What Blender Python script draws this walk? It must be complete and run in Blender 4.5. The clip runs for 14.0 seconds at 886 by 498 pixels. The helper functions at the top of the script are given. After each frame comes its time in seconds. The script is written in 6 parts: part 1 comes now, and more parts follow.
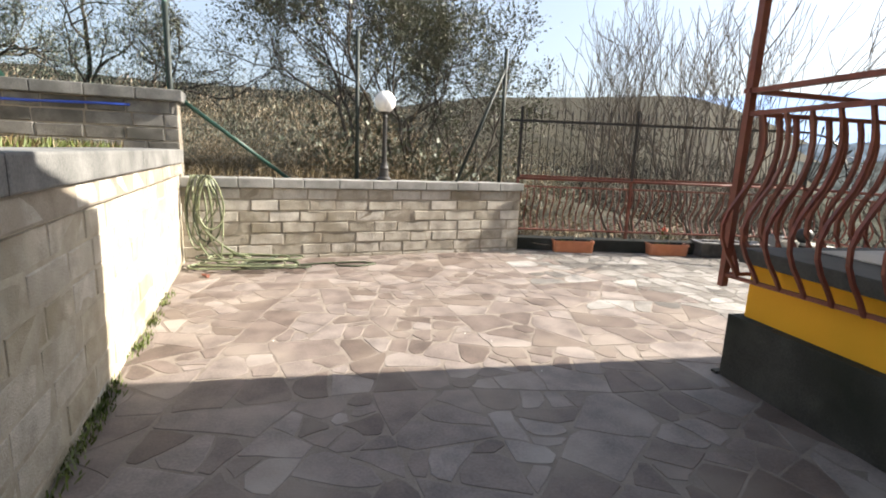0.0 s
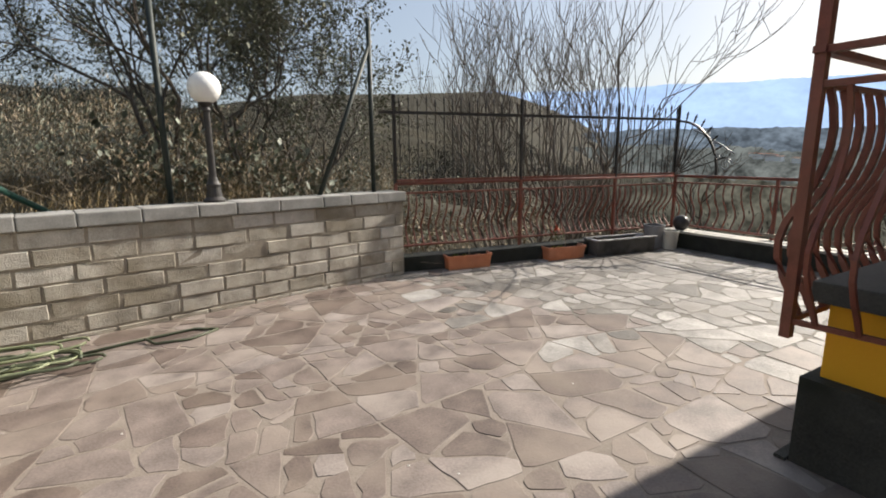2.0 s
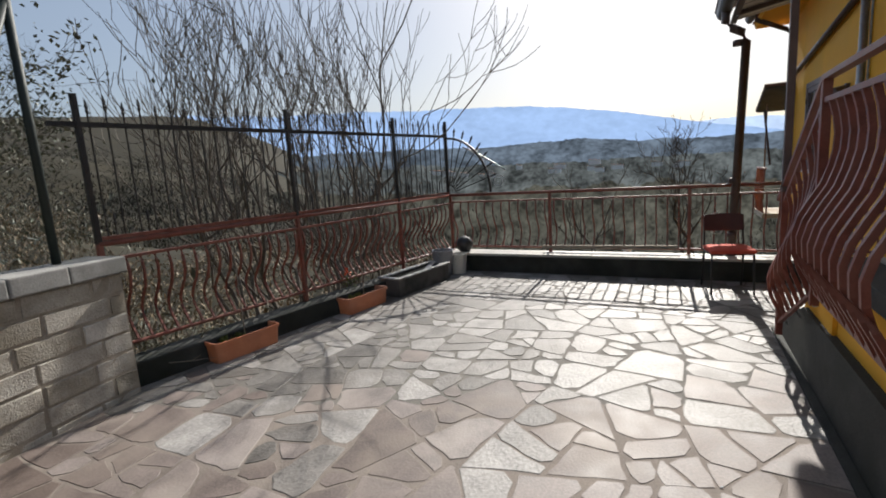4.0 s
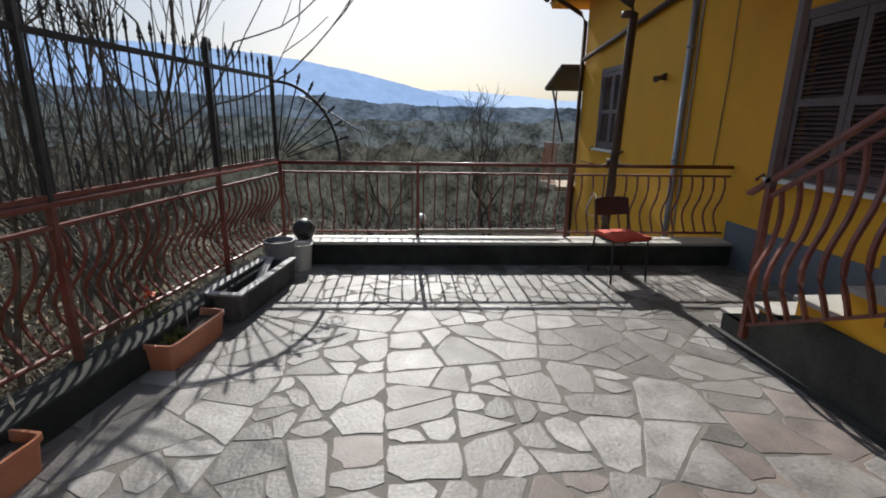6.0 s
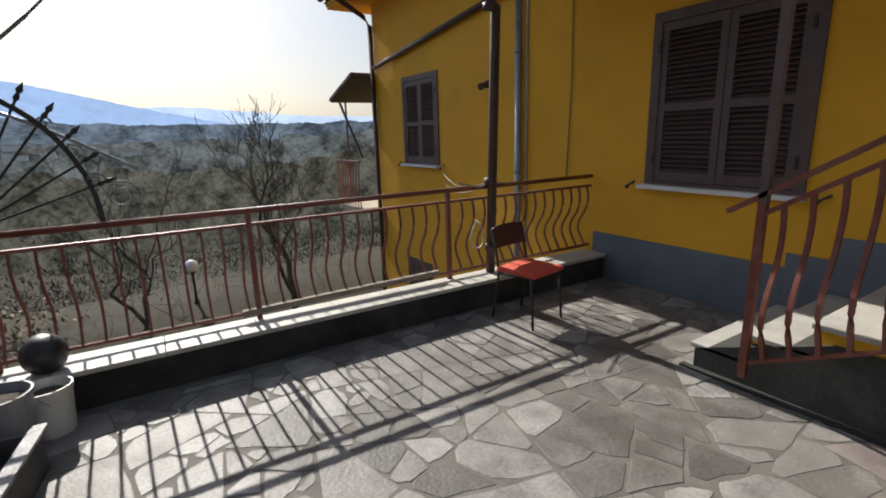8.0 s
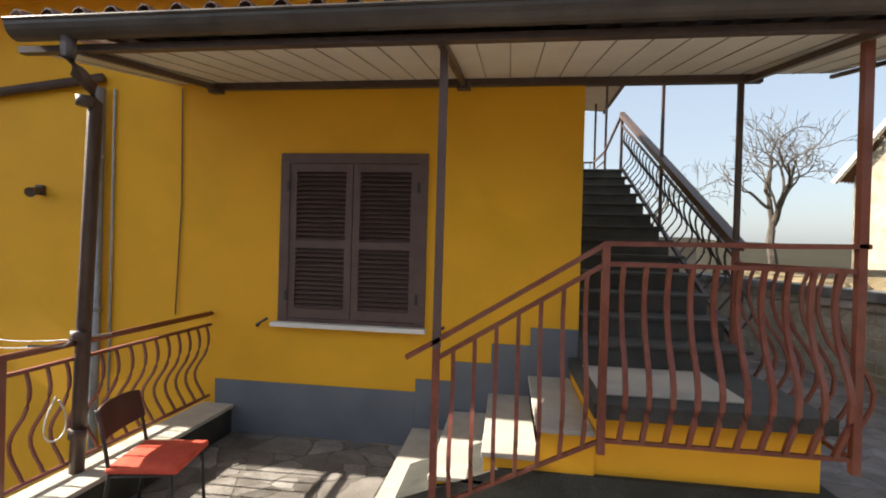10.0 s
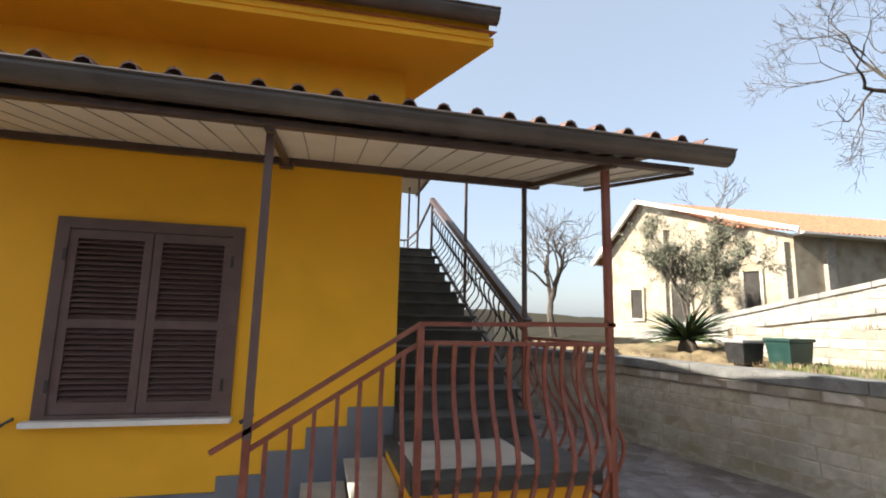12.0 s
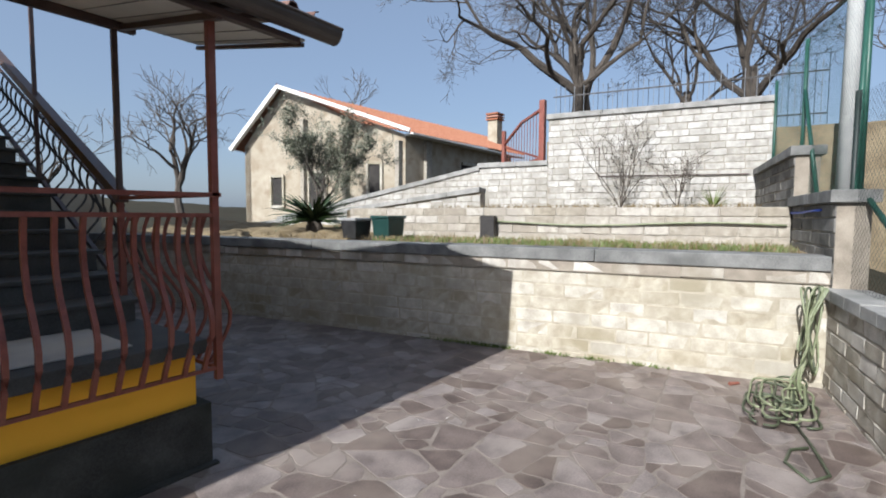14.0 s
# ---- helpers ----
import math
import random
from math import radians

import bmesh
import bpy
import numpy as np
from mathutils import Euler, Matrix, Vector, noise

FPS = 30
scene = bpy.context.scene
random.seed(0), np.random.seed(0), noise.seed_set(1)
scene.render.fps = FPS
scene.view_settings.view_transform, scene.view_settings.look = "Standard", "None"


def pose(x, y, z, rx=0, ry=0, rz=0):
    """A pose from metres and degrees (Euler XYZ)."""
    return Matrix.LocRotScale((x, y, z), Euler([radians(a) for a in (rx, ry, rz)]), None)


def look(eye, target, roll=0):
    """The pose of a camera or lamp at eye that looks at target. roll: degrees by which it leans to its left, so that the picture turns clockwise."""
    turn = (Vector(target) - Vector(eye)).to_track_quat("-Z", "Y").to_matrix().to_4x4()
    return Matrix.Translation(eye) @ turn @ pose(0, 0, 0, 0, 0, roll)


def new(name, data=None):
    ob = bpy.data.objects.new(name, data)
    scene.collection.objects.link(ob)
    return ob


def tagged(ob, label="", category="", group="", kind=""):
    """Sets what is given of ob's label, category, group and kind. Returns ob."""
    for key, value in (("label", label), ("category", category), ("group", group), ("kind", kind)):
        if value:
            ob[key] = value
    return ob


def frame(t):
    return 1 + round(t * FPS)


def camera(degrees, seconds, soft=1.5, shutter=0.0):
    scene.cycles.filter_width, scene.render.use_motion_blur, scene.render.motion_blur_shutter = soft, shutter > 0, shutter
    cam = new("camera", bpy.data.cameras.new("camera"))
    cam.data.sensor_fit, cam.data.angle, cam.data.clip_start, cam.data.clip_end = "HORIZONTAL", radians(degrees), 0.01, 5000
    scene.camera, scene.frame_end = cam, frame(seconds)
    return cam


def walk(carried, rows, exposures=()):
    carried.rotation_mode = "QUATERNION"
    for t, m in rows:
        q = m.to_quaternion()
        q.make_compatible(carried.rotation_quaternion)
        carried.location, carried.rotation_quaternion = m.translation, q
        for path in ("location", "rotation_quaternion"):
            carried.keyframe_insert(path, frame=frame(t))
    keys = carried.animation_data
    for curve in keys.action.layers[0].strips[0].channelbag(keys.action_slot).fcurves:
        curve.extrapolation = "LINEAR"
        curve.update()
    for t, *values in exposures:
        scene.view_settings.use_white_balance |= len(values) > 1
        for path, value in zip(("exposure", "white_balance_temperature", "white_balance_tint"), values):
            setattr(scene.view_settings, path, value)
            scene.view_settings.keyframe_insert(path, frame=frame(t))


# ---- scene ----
cam = camera(85.2, 14.0, soft=1.9)
PATH = [
    (0, (1.118, -0.055, 1.414), (1.505, 1.87, 1.037), 2.3),
    (0.5, (1.142, 0.326, 1.429), (1.604, 2.234, 1.047), 1.1),
    (1, (1.207, 0.807, 1.439), (1.749, 2.691, 1.044), 1.6),
    (1.5, (1.213, 1.249, 1.452), (1.949, 3.074, 1.097), -0.1),
    (2, (1.151, 1.673, 1.471), (2.143, 3.368, 1.093), -0.5),
    (2.5, (1.226, 2.086, 1.473), (2.44, 3.635, 1.119), -2.9),
    (3, (1.307, 2.537, 1.503), (2.816, 3.801, 1.146), -2.5),
    (3.5, (1.438, 2.934, 1.53), (3.126, 3.918, 1.107), -1.9),
    (3.7, (1.533, 3.12, 1.518), (3.247, 4.084, 1.155), -3.2),
    (5.8, (2.792, 4.993, 1.582), (4.739, 4.961, 1.123), 1.4),
    (6, (2.909, 5.12, 1.599), (4.839, 5.002, 1.086), 0.9),
    (6.5, (3.287, 5.295, 1.562), (5.188, 4.819, 1.16), 0.7),
    (7, (3.744, 5.522, 1.585), (5.599, 4.933, 1.126), 0.6),
    (7.5, (4.179, 5.71, 1.613), (5.928, 4.886, 1.098), -0.2),
    (8, (4.695, 5.751, 1.639), (6.341, 4.714, 1.173), -1.7),
    (8.5, (5.084, 5.747, 1.602), (6.474, 4.385, 1.142), -0.2),
    (9, (5.323, 5.697, 1.646), (6.138, 3.93, 1.182), -0.1),
    (9.2, (5.393, 5.661, 1.695), (6.035, 3.809, 1.296), 0.4),
    (11.3, (5.747, 5.818, 1.917), (5.669, 3.866, 2.346), 1.1),
    (11.5, (5.725, 5.821, 1.92), (5.543, 3.871, 2.325), 0.7),
    (12, (5.656, 5.829, 1.898), (5.179, 3.909, 2.196), 1.3),
    (12.5, (5.587, 5.847, 1.859), (4.788, 4.019, 1.997), 1.7),
    (13, (5.516, 5.851, 1.813), (4.378, 4.207, 1.798), 0.2),
    (13.5, (5.449, 5.895, 1.792), (4.002, 4.517, 1.708), 0.7),
    (14, (5.412, 5.924, 1.759), (3.792, 4.76, 1.625), 0.3),
]
walk(cam, [(t, look(eye, target, roll)) for t, eye, target, roll in PATH], [(0.0, 1.64, 6750, 10), (1.0, 1.18, 6750, 10), (2.0, 0.9, 6700, 10), (3.5, 0.58, 6400, 10), (6.0, 0.30, 6100, 10), (7.5, 0.45, 6250, 10), (8.5, 0.6, 6450, 10), (9.2, 1.12, 6800, 10), (10.5, 1.6, 7100, 10), (11.6, 1.7, 6900, 10), (12.5, 1.36, 6700, 10), (13.3, 1.04, 6250, 10), (14.0, 0.66, 5800, 10)])

# ---- light ----
world = bpy.data.worlds.new("sky")
scene.world = world
world.use_nodes = True
wn = world.node_tree.nodes
sky = wn.new("ShaderNodeTexSky")
sky.sky_type, sky.sun_disc = "NISHITA", False
sky.sun_elevation, sky.sun_rotation = radians(35), radians(88)
sky.dust_density, sky.air_density = 2.4, 1.0
wn["Background"].inputs["Strength"].default_value = 0.066
haze = wn.new("ShaderNodeMixRGB")   # thin bright haze over the whole sky
haze.inputs[0].default_value, haze.inputs[2].default_value = 0.34, (5.6, 6.6, 8.0, 1)
world.node_tree.links.new(sky.outputs[0], haze.inputs[1])
world.node_tree.links.new(haze.outputs[0], wn["Background"].inputs["Color"])
sun = new("sun", bpy.data.lights.new("sun", "SUN"))
sun.data.energy, sun.data.angle, sun.data.color = 5.0, radians(0.53), (1.0, 0.94, 0.85)
sun.matrix_world = look((30, 5.05, 21), (0, 4, 0))


# ---- materials ----
def mat(name, a, b, rough=0.8, scale=6.0, fine=60.0, bump=0.3, metal=0.0, stain=None, spread=0.0, depth=0.006, spec=0.5, stretch=(1, 1, 1)):
    """Two colours mixed by noise at two scales, with bump; spread: how far single pieces differ in brightness."""
    m = bpy.data.materials.new(name)
    m.use_nodes = True
    n, l = m.node_tree.nodes, m.node_tree.links
    p = n["Principled BSDF"]
    geo = n.new("ShaderNodeNewGeometry")
    mp = n.new("ShaderNodeMapping")
    mp.inputs["Scale"].default_value = stretch
    l.new(geo.outputs["Position"], mp.inputs["Vector"])
    big, small = n.new("ShaderNodeTexNoise"), n.new("ShaderNodeTexNoise")
    for tex, s, d in ((big, scale, 5), (small, fine, 3)):
        tex.inputs["Scale"].default_value, tex.inputs["Detail"].default_value = s, d
        l.new(mp.outputs[0], tex.inputs["Vector"])
    add = n.new("ShaderNodeMath")
    add.operation = "MULTIPLY_ADD"
    l.new(small.outputs[0], add.inputs[0])
    add.inputs[1].default_value = 0.5
    l.new(big.outputs[0], add.inputs[2])
    ramp = n.new("ShaderNodeValToRGB")
    ramp.color_ramp.elements[0].position, ramp.color_ramp.elements[1].position = 0.5, 1.0
    ramp.color_ramp.elements[0].color, ramp.color_ramp.elements[1].color = (*a, 1), (*b, 1)
    l.new(add.outputs[0], ramp.inputs[0])
    out = ramp.outputs[0]
    if stain:
        st = n.new("ShaderNodeTexNoise")
        st.inputs["Scale"].default_value, st.inputs["Detail"].default_value = 1.7, 6
        l.new(geo.outputs["Position"], st.inputs["Vector"])
        sr = n.new("ShaderNodeValToRGB")
        sr.color_ramp.elements[0].position, sr.color_ramp.elements[1].position = 0.48, 0.68
        l.new(st.outputs[0], sr.inputs[0])
        mx = n.new("ShaderNodeMixRGB")
        l.new(sr.outputs[0], mx.inputs[0])
        l.new(out, mx.inputs[1])
        mx.inputs[2].default_value = (*stain, 1)
        out = mx.outputs[0]
    if spread:
        oi = n.new("ShaderNodeObjectInfo")
        isl = n.new("ShaderNodeMath")
        isl.operation = "ADD"
        l.new(oi.outputs["Random"], isl.inputs[0])
        l.new(geo.outputs["Random Per Island"], isl.inputs[1])
        fr = n.new("ShaderNodeMath")
        fr.operation = "FRACT"
        l.new(isl.outputs[0], fr.inputs[0])
        mr = n.new("ShaderNodeMapRange")
        mr.inputs[3].default_value, mr.inputs[4].default_value = 1 - spread, 1 + spread
        l.new(fr.outputs[0], mr.inputs[0])
        hs = n.new("ShaderNodeHueSaturation")
        l.new(mr.outputs[0], hs.inputs["Value"])
        sat = n.new("ShaderNodeMapRange")
        sat.inputs[3].default_value, sat.inputs[4].default_value = 1.15, 0.7
        l.new(fr.outputs[0], sat.inputs[0])
        l.new(sat.outputs[0], hs.inputs["Saturation"])
        l.new(out, hs.inputs["Color"])
        out = hs.outputs[0]
    l.new(out, p.inputs["Base Color"])
    p.inputs["Metallic"].default_value = metal
    p.inputs["Specular IOR Level"].default_value = spec
    rr = n.new("ShaderNodeMapRange")
    rr.inputs[3].default_value, rr.inputs[4].default_value = max(rough - 0.15, 0.03), min(rough + 0.15, 1)
    l.new(big.outputs[0], rr.inputs[0])
    l.new(rr.outputs[0], p.inputs["Roughness"])
    if bump:
        bp = n.new("ShaderNodeBump")
        bp.inputs["Strength"].default_value, bp.inputs["Distance"].default_value = bump, depth
        l.new(add.outputs[0], bp.inputs["Height"])
        l.new(bp.outputs[0], p.inputs["Normal"])
    return m


M = dict(
    stone=mat("purple_brown_porphyry", (0.090, 0.068, 0.058), (0.215, 0.168, 0.145), 0.62, 5, 70, 0.5, spread=0.32, stain=(0.24, 0.195, 0.162)),
    slab=mat("grey_flagstone", (0.105, 0.095, 0.085), (0.275, 0.254, 0.230), 0.6, 5, 45, 1.0, spread=0.5, depth=0.008, stain=(0.15, 0.132, 0.114)),
    joint=mat("floor_mortar", (0.142, 0.116, 0.097), (0.245, 0.207, 0.174), 0.9, 4, 90, 0.6),
    dark_joint=mat("dirty_floor_mortar", (0.085, 0.078, 0.067), (0.190, 0.172, 0.148), 0.9, 4, 90, 0.6),
    tufa=mat("tufa_block", (0.228, 0.198, 0.153), (0.435, 0.396, 0.327), 0.9, 9, 110, 0.7, spread=0.2, depth=0.01, stain=(0.310, 0.276, 0.230)),
    tufa_pale=mat("pale_tufa_block", (0.29, 0.252, 0.186), (0.53, 0.488, 0.396), 0.9, 7, 110, 0.8, spread=0.10, depth=0.014, stain=(0.29, 0.255, 0.18)),
    worn_tufa=mat("weathered_grey_tufa_block", (0.250, 0.220, 0.174), (0.490, 0.450, 0.380), 0.92, 6, 90, 0.9, spread=0.24, depth=0.014, stain=(0.25, 0.215, 0.16)),
    worn_mortar=mat("brown_stained_mortar", (0.180, 0.152, 0.118), (0.340, 0.298, 0.240), 0.95, 5, 100, 0.8),
    mortar=mat("wall_mortar", (0.204, 0.182, 0.150), (0.355, 0.323, 0.269), 0.95, 8, 120, 0.6),
    pale_mortar=mat("pale_wall_mortar", (0.27, 0.235, 0.172), (0.45, 0.41, 0.325), 0.95, 8, 120, 0.6),
    old_cap=mat("dark_weathered_concrete", (0.085, 0.086, 0.082), (0.235, 0.232, 0.220), 0.9, 4, 80, 0.6, stain=(0.085, 0.086, 0.080)),
    # Stained tufa, darkened so the boundary wall's shade is part of its colour.
    dark_tufa=mat("shade_dark_stained_tufa", (0.075, 0.070, 0.060), (0.205, 0.192, 0.168), 0.92, 7, 100, 0.8, spread=0.28, depth=0.012, stain=(0.07, 0.068, 0.058)),
    cap=mat("concrete_coping", (0.172, 0.168, 0.159), (0.361, 0.353, 0.331), 0.88, 5, 90, 0.5, stain=(0.17, 0.17, 0.155)),
    plaster=mat("yellow_plaster", (0.78, 0.385, 0.018), (0.86, 0.445, 0.028), 0.85, 1.2, 140, 0.25, depth=0.003, stain=(0.74, 0.385, 0.019)),
    # Stained grey-green render, taken near black to carry the shade on its faces.
    plinth=mat("shade_dark_plinth_render", (0.012, 0.013, 0.010), (0.062, 0.061, 0.053), 0.88, 4, 90, 0.8, stain=(0.013, 0.016, 0.010)),
    blue_grey=mat("blue_grey_plinth_paint", (0.12, 0.135, 0.16), (0.17, 0.185, 0.21), 0.7, 3, 90, 0.3),
    rust=mat("rust_red_paint", (0.125, 0.030, 0.018), (0.235, 0.066, 0.042), 0.5, 14, 120, 0.4, stain=(0.22, 0.085, 0.06), depth=0.002),
    brown=mat("dark_brown_metal_paint", (0.055, 0.035, 0.03), (0.10, 0.065, 0.055), 0.45, 10, 120, 0.2, depth=0.002),
    iron=mat("black_wrought_iron", (0.012, 0.012, 0.012), (0.035, 0.03, 0.027), 0.5, 20, 120, 0.3, depth=0.002),
    green=mat("green_coated_steel", (0.012, 0.05, 0.035), (0.02, 0.085, 0.06), 0.45, 10, 90, 0.1),
    black_post=mat("black_green_fence_steel", (0.006, 0.012, 0.010), (0.012, 0.022, 0.018), 0.6, 10, 90, 0.1),
    shutter=mat("brown_painted_shutter", (0.085, 0.05, 0.045), (0.125, 0.08, 0.07), 0.55, 9, 90, 0.2, depth=0.002),
    white=mat("white_marble", (0.66, 0.65, 0.62), (0.82, 0.81, 0.78), 0.5, 5, 70, 0.2),
    tread=mat("travertine_tread", (0.361, 0.344, 0.310), (0.516, 0.499, 0.447), 0.6, 6, 80, 0.4, stain=(0.50, 0.47, 0.40)),
    # Grey stone lowered to near black: shade on the stairs is in the colour.
    step_dark=mat("shade_darkened_grey", (0.033, 0.033, 0.031), (0.081, 0.081, 0.073), 0.75, 5, 80, 0.4),
    ceiling=mat("cream_corrugated_panel", (0.58, 0.56, 0.51), (0.70, 0.68, 0.63), 0.6, 3, 60, 0.15),
    gutter=mat("dark_brown_gutter", (0.045, 0.035, 0.03), (0.075, 0.06, 0.052), 0.4, 6, 90, 0.15, stain=(0.09, 0.075, 0.065)),
    tile=mat("terracotta_roof_tile", (0.250, 0.090, 0.045), (0.369, 0.167, 0.095), 0.85, 6, 60, 0.5, spread=0.2, spec=0.08),
    brown_tile=mat("brown_roof_sheet", (0.10, 0.05, 0.035), (0.20, 0.11, 0.08), 0.6, 6, 60, 0.4),
    terracotta=mat("terracotta_plastic", (0.52, 0.17, 0.075), (0.66, 0.27, 0.14), 0.55, 8, 90, 0.2, stain=(0.48, 0.22, 0.14)),
    soil=mat("dark_soil", (0.03, 0.022, 0.016), (0.08, 0.06, 0.045), 0.95, 20, 120, 0.9, depth=0.02),
    grey_plastic=mat("grey_weathered_plastic", (0.20, 0.20, 0.20), (0.34, 0.34, 0.335), 0.6, 7, 90, 0.3),
    trough_body=mat("dark_stained_cement", (0.022, 0.022, 0.021), (0.085, 0.083, 0.078), 0.75, 9, 90, 0.5, stain=(0.14, 0.135, 0.125)),
    trough=mat("white_grey_trough_rim", (0.07, 0.07, 0.068), (0.52, 0.51, 0.50), 0.6, 12, 90, 0.5),
    paint_bucket=mat("blue_grey_stained_plastic", (0.06, 0.07, 0.09), (0.20, 0.215, 0.24), 0.55, 8, 90, 0.3, stain=(0.36, 0.36, 0.36)),
    pale_plastic=mat("translucent_white_plastic", (0.55, 0.53, 0.47), (0.70, 0.68, 0.62), 0.4, 6, 60, 0.1),
    dark_plastic=mat("black_plastic", (0.012, 0.012, 0.013), (0.03, 0.03, 0.03), 0.4, 9, 90, 0.1),
    seat=mat("red_seat_fabric", (0.50, 0.055, 0.03), (0.66, 0.10, 0.055), 0.85, 12, 200, 0.4, depth=0.002),
    back=mat("dark_red_brown_backrest", (0.055, 0.018, 0.015), (0.09, 0.03, 0.026), 0.55, 12, 150, 0.2),
    globe=mat("opal_globe", (0.80, 0.80, 0.78), (0.86, 0.86, 0.84), 0.25, 3, 40, 0.0),
    hose=mat("pale_green_hose", (0.140, 0.168, 0.084), (0.252, 0.266, 0.168), 0.5, 9, 90, 0.1),
    dark_hose=mat("dark_green_hose", (0.040, 0.052, 0.028), (0.088, 0.100, 0.060), 0.5, 9, 90, 0.1),
    blue_hose=mat("blue_hose", (0.02, 0.06, 0.38), (0.04, 0.10, 0.50), 0.45, 9, 90, 0.1),
    bark=mat("grey_brown_bark", (0.063, 0.052, 0.043), (0.144, 0.126, 0.108), 0.9, 14, 80, 0.8, depth=0.01, stretch=(1, 1, 0.3), spec=0.08),
    pale_bark=mat("pale_twig_bark", (0.15, 0.13, 0.11), (0.32, 0.29, 0.25), 0.8, 10, 80, 0.4, spec=0.08),
    fig_bark=mat("grey_fig_bark", (0.095, 0.082, 0.068), (0.22, 0.195, 0.165), 0.85, 12, 80, 0.5, spec=0.08),
    leaf=mat("olive_leaf", (0.069, 0.083, 0.045), (0.163, 0.175, 0.119), 0.58, 3, 30, 0.0, spread=0.45),
    grey_leaf=mat("grey_green_olive_leaf", (0.10, 0.105, 0.07), (0.24, 0.25, 0.18), 0.6, 3, 30, 0.0, spread=0.35, spec=0.2),
    oak_bark=mat("dark_oak_bark", (0.045, 0.038, 0.032), (0.11, 0.095, 0.08), 0.9, 14, 80, 0.8, depth=0.01, stretch=(1, 1, 0.3), spec=0.08),
    bush=mat("dry_bramble_leaf", (0.150, 0.116, 0.072), (0.335, 0.257, 0.165), 0.8, 2, 20, 0.0, spread=0.4, spec=0.08),
    dry_cane=mat("brown_dry_cane", (0.13, 0.10, 0.072), (0.27, 0.215, 0.155), 0.85, 6, 60, 0.0, spread=0.35, spec=0.08),
    dry_grass=mat("dry_grass", (0.115, 0.085, 0.045), (0.24, 0.185, 0.10), 0.9, 3, 40, 0.5, spread=0.2, spec=0.08),
    grass=mat("green_grass", (0.07, 0.10, 0.025), (0.16, 0.19, 0.06), 0.8, 3, 40, 0.3, spread=0.3, spec=0.08),
    woods=mat("winter_woodland", (0.026, 0.025, 0.022), (0.058, 0.055, 0.048), 0.9, 0.05, 1.0, 0.0, spread=0.35, spec=0.08),
    dark_woods=mat("dark_evergreen_woodland", (0.020, 0.026, 0.020), (0.042, 0.050, 0.036), 0.8, 0.05, 1.0, 0.0, spread=0.35, spec=0.08),
    grey_tufa=mat("grey_white_tufa_block", (0.284, 0.267, 0.237), (0.499, 0.482, 0.439), 0.9, 9, 110, 0.7, spread=0.16, depth=0.01, stain=(0.27, 0.255, 0.22)),
    lawn=mat("thin_lawn", (0.10, 0.10, 0.04), (0.20, 0.18, 0.09), 0.9, 1.5, 40, 0.5, stain=(0.06, 0.085, 0.025), depth=0.03, spec=0.08),
    ground=mat("rough_field", (0.023, 0.023, 0.016), (0.054, 0.048, 0.032), 0.95, 0.06, 1.2, 0.5, stain=(0.041, 0.032, 0.022), depth=0.3, spec=0.08),
    palm=mat("dark_palm_leaf", (0.018, 0.035, 0.012), (0.045, 0.075, 0.025), 0.45, 5, 60, 0.0, spread=0.2),
    cream=mat("cream_house_plaster", (0.310, 0.258, 0.185), (0.447, 0.396, 0.310), 0.9, 2, 60, 0.5, stain=(0.27, 0.215, 0.15)),
    # Room darkness as a plain colour, for plates in and on the walls.
    opening=mat("painted_room_dark", (0.02, 0.017, 0.015), (0.05, 0.045, 0.04), 0.9, 4, 40, 0.1),
    zinc=mat("galvanised_pipe", (0.25, 0.27, 0.29), (0.40, 0.42, 0.44), 0.4, 8, 60, 0.1, metal=0.6),
    pole=mat("grey_concrete_pole", (0.38, 0.38, 0.37), (0.52, 0.52, 0.50), 0.9, 6, 80, 0.4),
    wood=mat("weathered_board", (0.17, 0.135, 0.10), (0.34, 0.29, 0.23), 0.85, 9, 90, 0.6, stretch=(1, 1, 6)),
    bin_green=mat("dark_green_plastic", (0.008, 0.032, 0.028), (0.014, 0.049, 0.042), 0.45, 7, 60, 0.1),
    crimson=mat("orange_red_petal", (0.60, 0.07, 0.02), (0.75, 0.14, 0.05), 0.6, 8, 50, 0.0),
)


# ---- builders ----
def obj(name, bm, m, kind="", label="", category="", group=""):
    me = bpy.data.meshes.new(name)
    bm.to_mesh(me)
    bm.free()
    me.materials.append(M[m])
    return tagged(new(name, me), label, category, group, kind)


def thing(name, base, label, category, group="", kind=""):
    e = new(name)
    e.location = base
    e.empty_display_size = 0.1
    return tagged(e, label, category, group, kind)


def where(ob):
    v = Vector((0, 0, 0))
    while ob:
        v = v + ob.location
        ob = ob.parent
    return v


def part(name, bm, m, parent, label="", smooth=False):
    """Links a bmesh in world coordinates as one mesh under parent."""
    bmesh.ops.translate(bm, vec=-where(parent), verts=bm.verts)
    if smooth:
        for f in bm.faces:
            f.smooth = True
    me = bpy.data.meshes.new(name)
    bm.to_mesh(me)
    bm.free()
    me.materials.append(M[m])
    ob = new(name, me)
    ob.parent = parent
    return tagged(ob, label)


